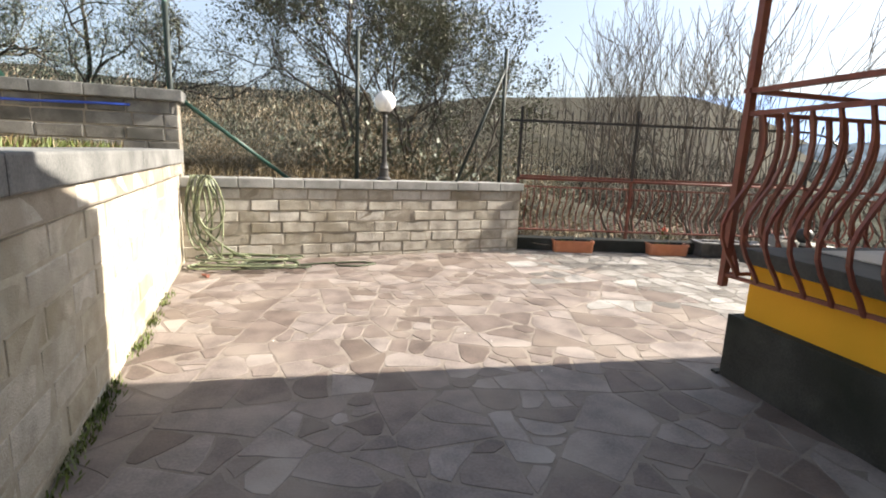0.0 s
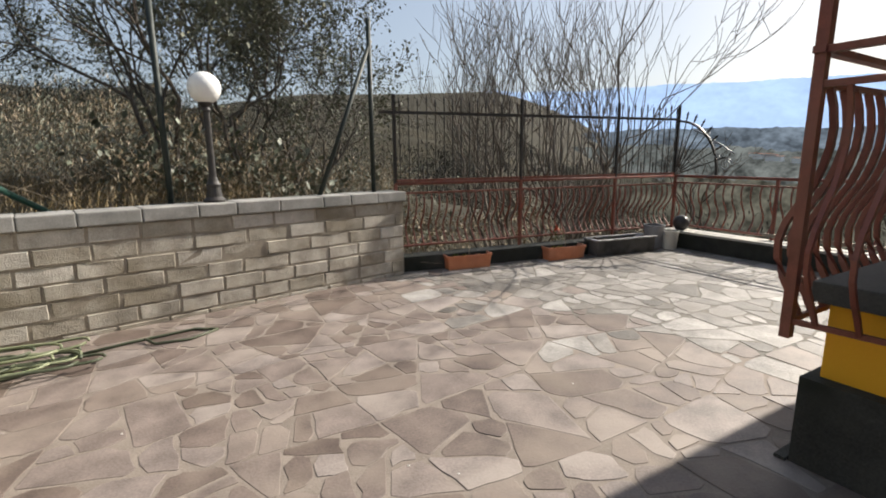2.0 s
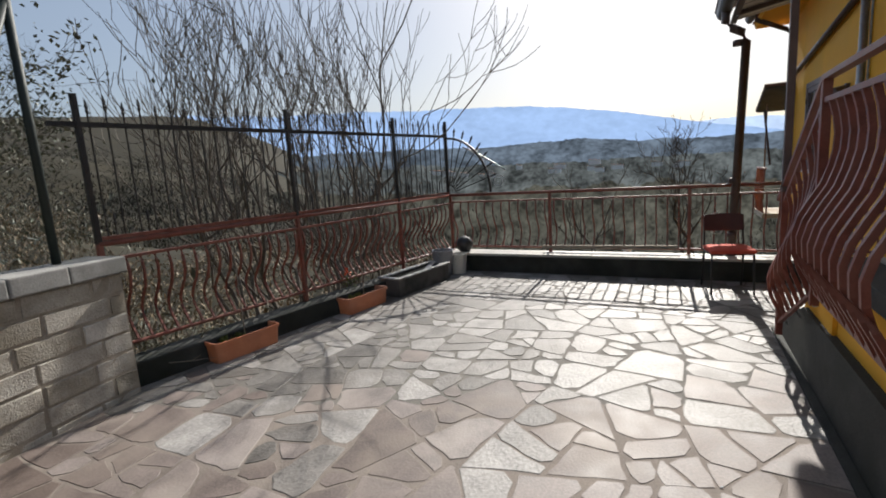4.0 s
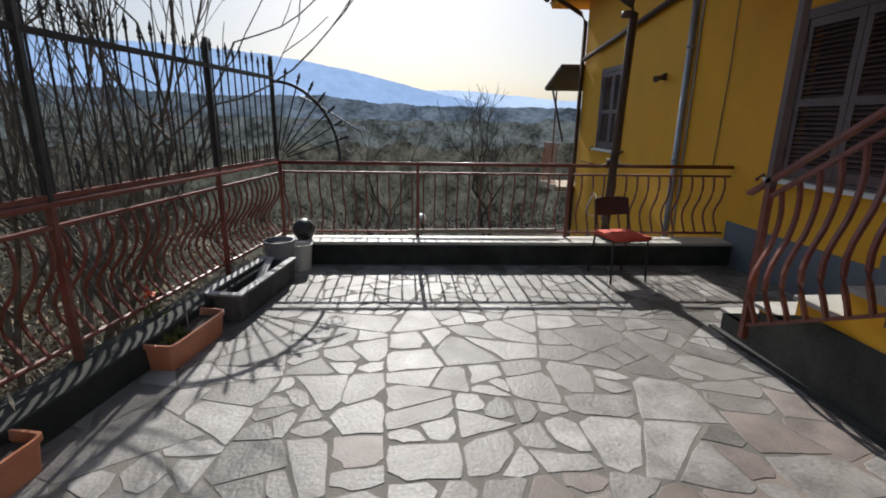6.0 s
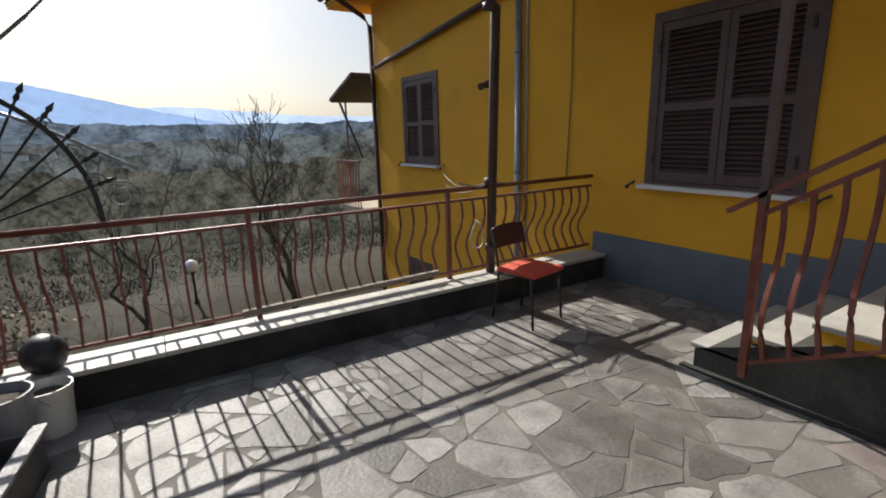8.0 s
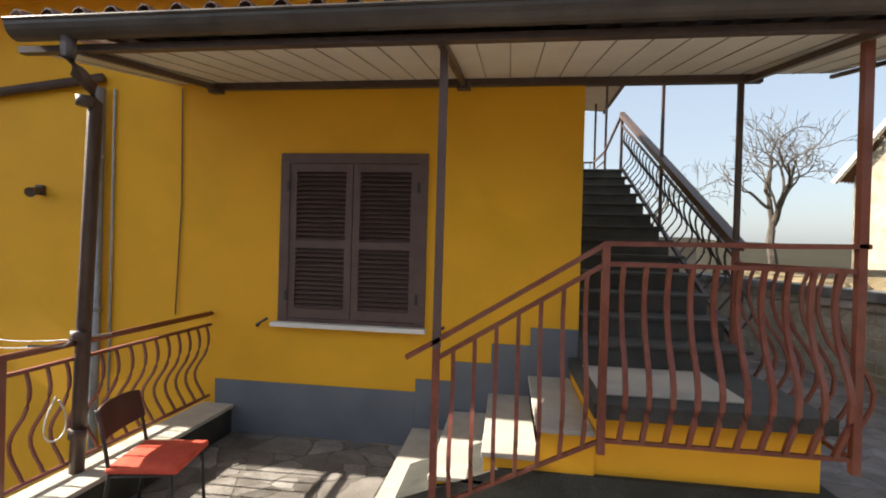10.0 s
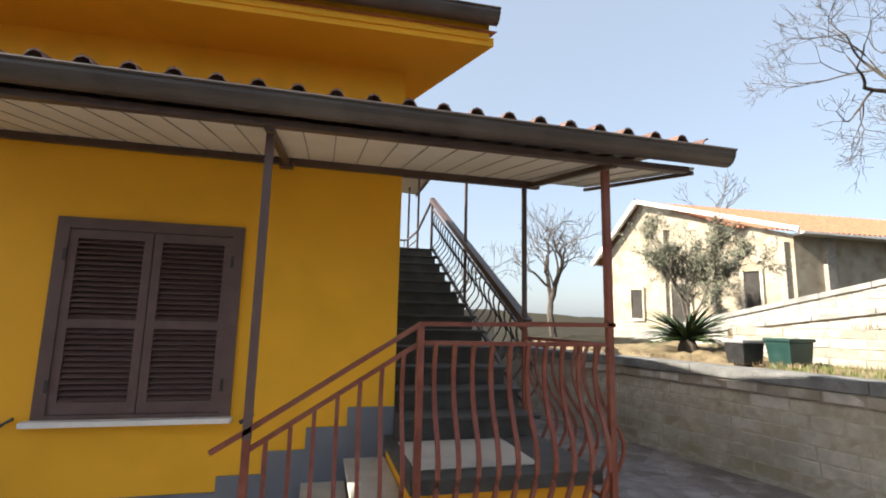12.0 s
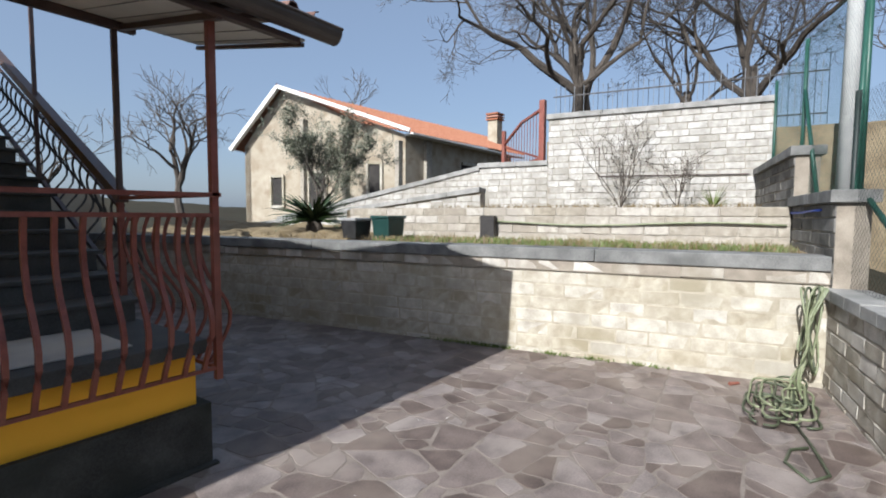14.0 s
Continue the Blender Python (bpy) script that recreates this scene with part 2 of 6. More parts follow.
def box(bm, x0, x1, y0, y1, z0, z1, bevel=0.0, m=None):
    r = bmesh.ops.create_cube(bm, size=1)
    for v in r["verts"]:
        v.co = Vector((x0 if v.co.x < 0 else x1, y0 if v.co.y < 0 else y1, z0 if v.co.z < 0 else z1))
    vs = r["verts"]
    if bevel:
        es = list({e for v in vs for e in v.link_edges})
        vs = list({v for v in bmesh.ops.bevel(bm, geom=es, offset=bevel, segments=2, affect="EDGES", profile=0.6)["verts"]} | {v for v in vs if v.is_valid})
    if m:
        bmesh.ops.transform(bm, matrix=m, verts=vs)
    return bm


def B():
    return bmesh.new()


def boxm(*a, bevel=0.0, m=None):
    return box(B(), *a, bevel=bevel, m=m)


def tube(bm, pts, r, sides=8, square=False, flat=1.0):
    """A swept tube through points; r a number or one per point; square: a bar of side 2r."""
    pts = [Vector(p) for p in pts]
    rs = r if isinstance(r, (list, tuple)) else [r] * len(pts)
    n = 4 if square else sides
    rings = []
    for i, p in enumerate(pts):
        d = (pts[min(i + 1, len(pts) - 1)] - pts[max(i - 1, 0)])
        d = d.normalized() if d.length > 1e-9 else Vector((0, 0, 1))
        up = Vector((0, 0, 1)) if abs(d.z) < 0.95 else Vector((0, 1, 0))
        u = d.cross(up).normalized()
        w = u.cross(d).normalized()
        k = rs[i] * (1.414 if square else 1)
        ring = []
        for j in range(n):
            a = 2 * math.pi * (j + (0.5 if square else 0)) / n
            ring.append(bm.verts.new(p + u * (k * math.cos(a)) + w * (k * flat * math.sin(a))))
        rings.append(ring)
    for a, b in zip(rings, rings[1:]):
        for j in range(n):
            bm.faces.new((a[j], a[(j + 1) % n], b[(j + 1) % n], b[j]))
    bm.faces.new(list(reversed(rings[0])))
    bm.faces.new(rings[-1])
    return bm


def lathe(bm, at, prof, sides=20):
    """A turned shape from (radius, height) pairs, bottom to top."""
    at = Vector(at)
    rings = [[bm.verts.new(at + Vector((r * math.cos(2 * math.pi * j / sides), r * math.sin(2 * math.pi * j / sides), z))) for j in range(sides)] for r, z in prof]
    for a, b in zip(rings, rings[1:]):
        for j in range(sides):
            bm.faces.new((a[j], a[(j + 1) % sides], b[(j + 1) % sides], b[j]))
    bm.faces.new(list(reversed(rings[0])))
    bm.faces.new(rings[-1])
    return bm


def prism(bm, poly, z0, z1):
    lo, hi = [bm.verts.new((x, y, z0)) for x, y in poly], [bm.verts.new((x, y, z1)) for x, y in poly]
    n = len(poly)
    bm.faces.new(list(reversed(lo)))
    bm.faces.new(hi)
    for i in range(n):
        bm.faces.new((lo[i], lo[(i + 1) % n], hi[(i + 1) % n], hi[i]))
    bmesh.ops.recalc_face_normals(bm, faces=bm.faces)
    return bm


def slab3(bm, quad, t):
    """A plate: four corners (any plane) given thickness t downwards."""
    top = [bm.verts.new(q) for q in quad]
    low = [bm.verts.new((q[0], q[1], q[2] - t)) for q in quad]
    bm.faces.new(top)
    bm.faces.new(list(reversed(low)))
    for i in range(4):
        bm.faces.new((top[i], low[i], low[(i + 1) % 4], top[(i + 1) % 4]))
    bmesh.ops.recalc_face_normals(bm, faces=bm.faces)
    return bm


def run(p0, p1):
    """The frame of a wall: x from p0 to p1, y to its left, z up; and its length."""
    d = Vector((p1[0] - p0[0], p1[1] - p0[1], 0))
    return Matrix.Translation((p0[0], p0[1], 0)) @ Matrix.Rotation(math.atan2(d.y, d.x), 4, "Z"), d.length


# ---- setting: levels and lines of the plan ----
W1A, W1B = (1.40, -6.30), (-0.87, 6.28)      # tall terrace wall along the patio
BW = (3.75, 7.10)                            # free end of the low block wall
FA, FB = (3.80, 7.40), (8.50, 6.66)          # iron fence line
RA = (8.42, 1.40)                            # railing at the house
HX, HY = 4.97, 1.38                          # corner of the yellow house


def w1x(y):
    return W1B[0] + (y - W1B[1]) * (W1A[0] - W1B[0]) / (W1A[1] - W1B[1])


# ---- ground: one sheet to the horizon ----
def rise(t):
    t = min(max(t, 0), 1)
    return t * t * (3 - 2 * t)


def ground_height(x, y):
    dx, dy = x - 4, y - 4
    r = math.hypot(dx, dy)
    az = math.degrees(math.atan2(dy, dx))
    nz = noise.noise((x * 0.03, y * 0.03, 0)) * min(r * 0.05, 6) + noise.noise((x * 0.25, y * 0.25, 3)) * min(r * 0.012, 0.35)
    north = 0.78 - 3.2 * rise((x - 1.6) / 6.0) + 0.05 * max(y - 8, 0)
    west = 1.2 + 0.02 * max(-x - 6, 0)
    east = -2.55 - 0.20 * min(max(x - 17.5, 0), 290)
    wn_ = rise((y - 6.2) / 1.6)
    ww = rise((-x - 1.5) / 2.0) if y > -12 else rise((2 - x) / 4.0)
    we = rise((x - 8.6) / 1.6)
    h = -0.45
    h = h + (west - h) * ww
    h = h + (north - h) * wn_
    h = h + (min(east, north) - h) * we - 14 * rise((x - 25) / 90) * rise((60 - y) / 60) * wn_
    # wooded hill to the north, valley to the east
    hill = 0.162 * rise((az - 30) / 26) * rise((185 - az) / 60) * (1 - 0.62 * rise((az - 74) / 22))
    valley = rise((r - 30) / 120) * rise((42 - az) / 22) * rise((az + 95) / 25)
    return h + rise((r - 25) / 140) * hill * (r - 25) - valley * 0.05 * min(r, 300) + nz


bm = B()
N = 150
co = [math.copysign(math.sinh(abs(i) / (N / 2) * 5.6) / math.sinh(5.6) * 1500, i) + 4 for i in range(-N // 2, N // 2 + 1)]
vs = [[bm.verts.new((x, y, ground_height(x, y))) for x in co] for y in co]
for j in range(N):
    for i in range(N):
        bm.faces.new((vs[j][i], vs[j][i + 1], vs[j + 1][i + 1], vs[j + 1][i]))
for f in bm.faces:
    f.smooth = True
obj("ground", bm, "ground", "structure", "rough field of dry grass and scrub falling to a valley", "ground")


# ---- far mountains: glowing ridges in haze colours ----
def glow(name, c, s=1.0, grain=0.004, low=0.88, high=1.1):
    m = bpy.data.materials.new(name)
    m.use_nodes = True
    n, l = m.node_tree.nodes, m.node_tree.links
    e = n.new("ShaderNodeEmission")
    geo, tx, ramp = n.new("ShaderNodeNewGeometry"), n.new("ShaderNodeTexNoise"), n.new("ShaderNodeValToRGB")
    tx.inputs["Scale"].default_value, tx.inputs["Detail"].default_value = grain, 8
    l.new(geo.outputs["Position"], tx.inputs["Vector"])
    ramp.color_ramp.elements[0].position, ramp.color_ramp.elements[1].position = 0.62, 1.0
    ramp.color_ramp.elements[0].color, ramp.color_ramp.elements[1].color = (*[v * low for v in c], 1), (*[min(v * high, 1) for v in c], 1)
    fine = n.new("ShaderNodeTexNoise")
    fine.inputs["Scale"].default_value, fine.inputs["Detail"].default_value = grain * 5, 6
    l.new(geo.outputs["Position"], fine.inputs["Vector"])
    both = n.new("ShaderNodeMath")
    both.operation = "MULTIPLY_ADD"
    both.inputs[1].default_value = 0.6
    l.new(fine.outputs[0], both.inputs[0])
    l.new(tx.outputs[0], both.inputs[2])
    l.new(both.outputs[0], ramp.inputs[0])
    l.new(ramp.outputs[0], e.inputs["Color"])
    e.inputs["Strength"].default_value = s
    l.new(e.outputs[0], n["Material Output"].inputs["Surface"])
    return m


# Haze and daylight are mixed into these emission colours; the ridges glow unlit.
M["mountain"] = glow("haze_glow_blue_mountain", (0.29, 0.41, 0.63), low=0.9)
M["mountain2"] = glow("haze_glow_pale_mountain", (0.46, 0.57, 0.76))
M["low_hill"] = glow("haze_glow_dark_hill", (0.085, 0.107, 0.134), grain=0.016, low=0.45, high=1.6)
M["mid_hill"] = glow("haze_glow_wooded_hill", (0.066, 0.073, 0.072), grain=0.035, low=0.35, high=1.9)
M["near_hill"] = glow("glow_wooded_valley_side", (0.052, 0.051, 0.041), grain=0.07, low=0.35, high=2.0)


def ridge(name, m, dist, a0, a1, el, seed, label, rough=0.16, foot=-150):
    bm = B()
    n = 420
    rows = [[] for _ in range(7)]
    for i in range(n + 1):
        g = a0 + (a1 - a0) * i / n
        a = radians(g)
        e = el(g) + noise.noise((g * 0.07, seed, 0)) * 0.55 + noise.noise((g * 0.35, seed, 5)) * rough + noise.noise((g * 2.4, seed, 8)) * rough * 0.5
        for k, row in enumerate(rows):
            q = k / 6
            d = dist * (1 - 0.2 * q) * (1 + 0.012 * noise.noise((g * 0.2, q * 6, seed)))
            row.append(bm.verts.new((4 + d * math.cos(a), 4 + d * math.sin(a), dist * math.tan(radians(e)) * (1 - q) + foot * q)))
    for r0, r1 in zip(rows, rows[1:]):
        for i in range(n):
            bm.faces.new((r0[i], r1[i], r1[i + 1], r0[i + 1]))
    ob = obj(name, bm, m, "structure", label, "mountains")
    ob.visible_shadow = False
    return ob


def skyline(a):
    """Height in degrees of the blue mountains, falling from the north-east to the south-east."""
    return 1.5 + 5.5 * rise((a + 14) / 36)


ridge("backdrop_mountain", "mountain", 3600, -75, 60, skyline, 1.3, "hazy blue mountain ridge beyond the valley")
ridge("backdrop_mountain_far", "mountain2", 4500, -90, 40, lambda a: 2.2 + 1.2 * rise((a + 30) / 40), 7.7, "far mountain ridge under the sky, pale blue haze in its glow")
ridge("backdrop_hill", "low_hill", 1300, -85, 52, lambda a: 1.7 + 0.9 * rise((a + 5) / 20), 4.1, "wooded hills across the valley, blue haze in their glow", 0.3)
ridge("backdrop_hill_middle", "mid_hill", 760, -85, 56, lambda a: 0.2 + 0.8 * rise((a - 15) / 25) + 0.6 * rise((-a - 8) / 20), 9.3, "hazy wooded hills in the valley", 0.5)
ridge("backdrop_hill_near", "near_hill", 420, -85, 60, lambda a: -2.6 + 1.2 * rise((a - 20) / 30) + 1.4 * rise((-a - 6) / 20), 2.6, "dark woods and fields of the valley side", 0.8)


# ---- walls of tufa blocks ----
def block_mesh(name, m, seed):
    """One rough block, unit length, depth and height 1, front face at y = 0, with worn front edges."""
    rnd = random.Random(seed)
    bm = B()
    j = lambda s: rnd.uniform(-s, s)
    back = [bm.verts.new((x, -1, z)) for x, z in ((0, 0), (1, 0), (1, 1), (0, 1))]
    mid = [bm.verts.new((x, -0.28 + j(0.1), z)) for x, z in ((0, 0), (1, 0), (1, 1), (0, 1))]
    fr = [bm.verts.new((x + j(0.012), j(0.12), z + j(0.03))) for x, z in ((0.03, 0.08), (0.5, 0.06), (0.97, 0.08), (0.97, 0.92), (0.5, 0.94), (0.03, 0.92))]
    bm.faces.new(fr)
    idx = ((0, 1, (0, 1, 2)), (1, 2, (2, 3)), (2, 3, (3, 4, 5)), (3, 0, (5, 0)))
    for a, b, ring in idx:
        bm.faces.new([mid[a], mid[b]] + [fr[k] for k in reversed(ring)])
        bm.faces.new([back[a], back[b], mid[b], mid[a]])
    bmesh.ops.recalc_face_normals(bm, faces=bm.faces)
    me = bpy.data.meshes.new(name)
    bm.to_mesh(me)
    bm.free()
    me.materials.append(M[m])
    return me


LATE = []   # pieces of walls, laid at the end


def block_wall(name, p0, p1, z0, z1, course, length, m, mortar, label, thick=0.28, proud=0.012, top=None, seed=1, gap=0.010, limit=300, core_front=0.0):
    """A wall whose front is on the left of p0 -> p1; top(s): its height along the way."""
    fr, L = run(p0, p1)
    bm = B()
    steps = max(2, int(L / 0.5)) if top else 1
    hs = [(L * i / steps, top(L * i / steps) if top else z1) for i in range(steps + 1)]
    ring_f = [bm.verts.new(fr @ Vector((0, -core_front, z0)))] + [bm.verts.new(fr @ Vector((s, -core_front, h))) for s, h in hs] + [bm.verts.new(fr @ Vector((L, -core_front, z0)))]
    ring_b = [bm.verts.new(fr @ Vector((0, -thick, z0)))] + [bm.verts.new(fr @ Vector((s, -thick, h))) for s, h in hs] + [bm.verts.new(fr @ Vector((L, -thick, z0)))]
    bm.faces.new(ring_f)
    bm.faces.new(list(reversed(ring_b)))
    for i in range(len(ring_f)):
        k = (i + 1) % len(ring_f)
        bm.faces.new((ring_f[i], ring_b[i], ring_b[k], ring_f[k]))
    bmesh.ops.recalc_face_normals(bm, faces=bm.faces)
    wall = obj(name, bm, mortar, "structure", label, "wall")
    LATE.append((wall, fr, L, z0, z1, course, length, m, proud, top, seed, gap, limit))
    return wall


def lay_blocks(wall, fr, L, z0, z1, course, length, m, proud, top, seed, gap, limit):
    rnd = random.Random(seed)
    kinds = [block_mesh("block", m, seed * 10 + k) for k in range(5)]
    rest = B()
    n, rows = 0, int(round((z1 - z0) / course))
    ch = (z1 - z0) / rows
    for r in range(rows):
        s = -rnd.uniform(0.1, 0.9) * length
        while s < L - 0.03:
            ln = length * rnd.uniform(0.8, 1.2)
            a, b = max(s, 0), min(s + ln, L)
            s += ln
            h = ch
            if top:
                t = min(top(a), top(b)) - (z0 + r * ch)
                if t < 0.05:
                    continue
                h = min(h, t)
            if b - a < 0.06:
                continue
            mx = fr @ Matrix.Translation((a + gap / 2, proud * rnd.uniform(0.5, 1.3), z0 + r * ch + gap / 2)) @ Matrix.Rotation(rnd.uniform(-0.004, 0.004), 4, "Y")
            mx = mx @ Matrix.Diagonal((b - a - gap, 0.05, h - gap, 1))
            if n < limit:
                ob = new("block", kinds[rnd.randrange(5)])
                ob.parent = wall
                ob.matrix_local = mx
                n += 1
            else:
                k0 = len(rest.verts)
                rest.from_mesh(kinds[rnd.randrange(5)])
                rest.verts.ensure_lookup_table()
                bmesh.ops.transform(rest, matrix=mx, verts=rest.verts[k0:])
    if len(rest.verts):
        me = bpy.data.meshes.new("block_rest")
        rest.to_mesh(me)
        me.materials.append(M[m])
        ob = tagged(new("far_blocks", me), kind="stuff")
        ob.parent = wall
    rest.free()


def coping(name, p0, p1, z0, z1, front, back, m, label, piece=0.45, parts=True, slope=None, seed=5):
    """Cap stones along a wall, each a part; slope(s): added height along the way."""
    fr, L = run(p0, p1)
    rnd = random.Random(seed)
    cap = thing(name, (p0[0], p0[1], z0), label, "coping", kind="structure")
    s = 0.0
    while s < L - 0.05:
        e = min(s + piece * rnd.uniform(0.8, 1.2), L)
        if L - e < 0.12:
            e = L
        bm = B()
        box(bm, s + 0.003, e - 0.003, -back, front, z0, z1 + rnd.uniform(-0.004, 0.004), bevel=0.012)
        if slope:
            for v in bm.verts:
                v.co.z += slope(v.co.x)
        bmesh.ops.transform(bm, matrix=fr, verts=bm.verts)
        part("cap_stone", bm, m, cap)
        s = e
    return cap


block_wall("wall_terrace", W1B, W1A, -0.1, 1.08, 0.165, 0.42, "tufa_pale", "pale_mortar", "tall pale tufa terrace wall, sunlit and stained", proud=0.002, seed=2, gap=0.006)
block_wall("wall_terrace_top", W1B, W1A, 1.085, 1.22, 0.135, 0.40, "worn_tufa", "worn_mortar", "projecting top course of grey tufa under the coping", thick=0.33, proud=0.034, seed=19, core_front=-0.03)
coping("coping_terrace", W1B, W1A, 1.222, 1.37, 0.06, 0.40, "old_cap", "thick grey concrete coping on the terrace wall", piece=2.6, seed=8)
block_wall("wall_low", BW, W1B, -0.1, 0.93, 0.147, 0.41, "worn_tufa", "worn_mortar", "low grey tufa block wall beside the fence", seed=3, proud=0.006, gap=0.010)
coping("coping_low", (BW[0] + 0.03, BW[1] + 0.005), W1B, 0.93, 1.05, 0.04, 0.33, "cap", "rough grey coping stones on the low wall", piece=0.42, seed=9)


# terrace behind the tall wall: grass strip, second wall, third wall
def off(d):
    """A line parallel to the terrace wall, d behind it."""
    v = Vector((W1A[0] - W1B[0], W1A[1] - W1B[1], 0)).normalized()
    n = Vector((v.y, -v.x, 0))
    return lambda s: (W1B[0] + v.x * s + n.x * d, W1B[1] + v.y * s + n.y * d)


def patch(name, quad, m, label, cat="ground", t=0.3, bumps=0.02, n=24):
    """An uneven strip of ground with thickness."""
    bm = B()
    a, b, c, d = (Vector(q) for q in quad)
    g = [[None] * (n + 1) for _ in range(n + 1)]
    for i in range(n + 1):
        for j in range(n + 1):
            u, w = i / n, j / n
            p = a * (1 - u) * (1 - w) + b * u * (1 - w) + c * u * w + d * (1 - u) * w
            p.z += noise.noise((p.x * 2.5, p.y * 2.5, 9)) * bumps
            g[i][j] = bm.verts.new(p)
    for i in range(n):
        for j in range(n):
            bm.faces.new((g[i][j], g[i + 1][j], g[i + 1][j + 1], g[i][j + 1]))
    bmesh.ops.recalc_face_normals(bm, faces=bm.faces)
    if bm.faces[0].normal.z < 0 if bm.faces else False:
        bmesh.ops.reverse_faces(bm, faces=bm.faces)
    ext = bmesh.ops.extrude_face_region(bm, geom=list(bm.faces))
    for v in ext["geom"]:
        if isinstance(v, bmesh.types.BMVert):
            v.co.z -= t
    bmesh.ops.recalc_face_normals(bm, faces=bm.faces)
    return obj(name, bm, m, "structure", label, cat)


T2, T3 = off(1.95), off(5.5)
patch("ground_terrace", [(*off(0.3)(-0.3), 1.33), (*off(0.3)(13), 1.33), (*off(2.0)(13), 1.36), (*off(2.0)(-0.3), 1.36)], "dry_grass", "dry grassy strip on the terrace behind the wall", t=0.5)
block_wall("wall_second", T2(0.0), T2(7.4), 1.2, 1.92, 0.15, 0.42, "tufa", "mortar", "low stained second terrace wall of tufa blocks", seed=4)
patch("ground_terrace_upper", [(*off(2.1)(-0.3), 1.88), (*off(2.1)(7.6), 1.88), (*off(5.6)(9), 1.98), (*off(5.6)(-0.3), 1.98)], "dry_grass", "dry grass and weeds on the upper terrace", t=0.7)
block_wall("wall_third", T3(-0.3), T3(4.22), 1.6, 4.08, 0.15, 0.34, "grey_tufa", "mortar", "high sunlit tufa block wall of the upper terrace", seed=6)
coping("coping_third", T3(-0.3), T3(4.27), 4.08, 4.20, 0.06, 0.4, "cap", "grey coping on the high wall", piece=1.6, seed=10)
patch("ground_road", [(*off(5.7)(-3), 3.6), (*off(5.7)(4.3), 3.6), (*off(14)(4.3), 4.0), (*off(14)(-3), 4.0)], "dry_grass", "raised ground behind the high wall", t=3.0)
# sloping ramp walls and pillar
RL = 8.6
block_wall("wall_ramp", T3(4.22), T3(4.22 + RL), 1.3, 3.0, 0.15, 0.34, "grey_tufa", "mortar", "sloping tufa wall beside the ramp", seed=7, top=lambda s: 3.0 if s < 1.75 else 3.0 - (s - 1.75) * 0.195)
coping("coping_ramp_pillar", T3(4.22), T3(6.02), 3.0, 3.12, 0.06, 0.36, "cap", "flat coping on the ramp wall", piece=0.8, seed=11)
coping("coping_ramp", T3(5.97), T3(4.22 + RL), 2.94, 3.06, 0.06, 0.36, "cap", "sloping pale coping of the ramp wall", piece=0.9, slope=lambda s: -0.195 * s, seed=12)
R2 = off(3.3)
block_wall("wall_ramp_lower", R2(5.1), R2(13), 1.2, 2.5, 0.15, 0.34, "grey_tufa", "mortar", "lower sloping tufa wall before the ramp", seed=13, top=lambda s: 2.27 - s * 0.125)
coping("coping_ramp_lower", R2(5.1), R2(13), 2.27, 2.37, 0.06, 0.34, "cap", "grey sloping coping of the lower ramp wall", piece=0.9, slope=lambda s: -0.125 * s, seed=14)

# stepped boundary wall on the north side of the terraces
nd = Vector((W1B[0] - BW[0], W1B[1] - BW[1], 0)).normalized()


def nb(s):
    return (W1B[0] + nd.x * s, W1B[1] + nd.y * s + 0.02)


block_wall("wall_boundary", nb(-0.02), nb(2.0), 1.0, 1.92, 0.15, 0.40, "dark_tufa", "worn_mortar", "grey boundary wall stepping up beside the terrace", seed=15)
coping("coping_boundary", nb(-0.08), nb(2.0), 1.92, 2.05, 0.07, 0.34, "old_cap", "heavy grey coping on the boundary wall", piece=0.5, seed=16)
block_wall("wall_boundary_upper", nb(2.0), nb(5.8), 1.0, 2.62, 0.15, 0.40, "dark_tufa", "worn_mortar", "upper step of the grey boundary wall", seed=17)
coping("coping_boundary_upper", nb(1.95), nb(5.8), 2.62, 2.75, 0.07, 0.34, "old_cap", "heavy grey coping on the upper boundary wall", piece=0.5, seed=18)


# ---- kerb under the fence, low wall under the railing, retaining side ----
fr, L = run(FB, FA)
obj("kerb_fence", boxm(0.78, L + 0.05, -0.05, 0.22, -0.3, 0.19, bevel=0.012, m=fr), "plinth", "structure", "concrete kerb under the iron fence, shade put into its dark colour", "kerb")
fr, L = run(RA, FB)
obj("wall_rail", boxm(-0.02, L + 0.05, -0.04, 0.24, -2.9, 0.235, bevel=0.008, m=fr), "plinth", "structure", "greenish low wall under the railing, shade put into its dark colour", "wall")
bm = B()
s = 0.0
cap = thing("coping_rail", (RA[0], RA[1], 0.235), "pale stone slabs capping the low wall", "coping", kind="structure")
while s < L - 0.05:
    e = min(s + 0.62, L)
    part("cap_stone", boxm(s + 0.002, e - 0.002, -0.06, 0.265, 0.237, 0.272, bevel=0.005, m=fr), "tread", cap)
    s = e


# ---- yellow house ----
house = thing("house", (HX, HY, 0), "yellow plastered two storey house with brown shutters", "house", kind="structure")
HE = 14.0


def holed(bm, x0, x1, z0, z1, y, t, holes):
    """A wall sheet of thickness t behind plane y, with rectangular openings."""
    xs = sorted({x0, x1, *[h[0] for h in holes], *[h[1] for h in holes]})
    zs = sorted({z0, z1, *[h[2] for h in holes], *[h[3] for h in holes]})
    for a, b in zip(xs, xs[1:]):
        for c, d in zip(zs, zs[1:]):
            if not any(h[0] <= a and b <= h[1] and h[2] <= c and d <= h[3] for h in holes):
                box(bm, a, b, y - t, y, c, d)
    bmesh.ops.remove_doubles(bm, verts=bm.verts, dist=0.0005)
    return bm


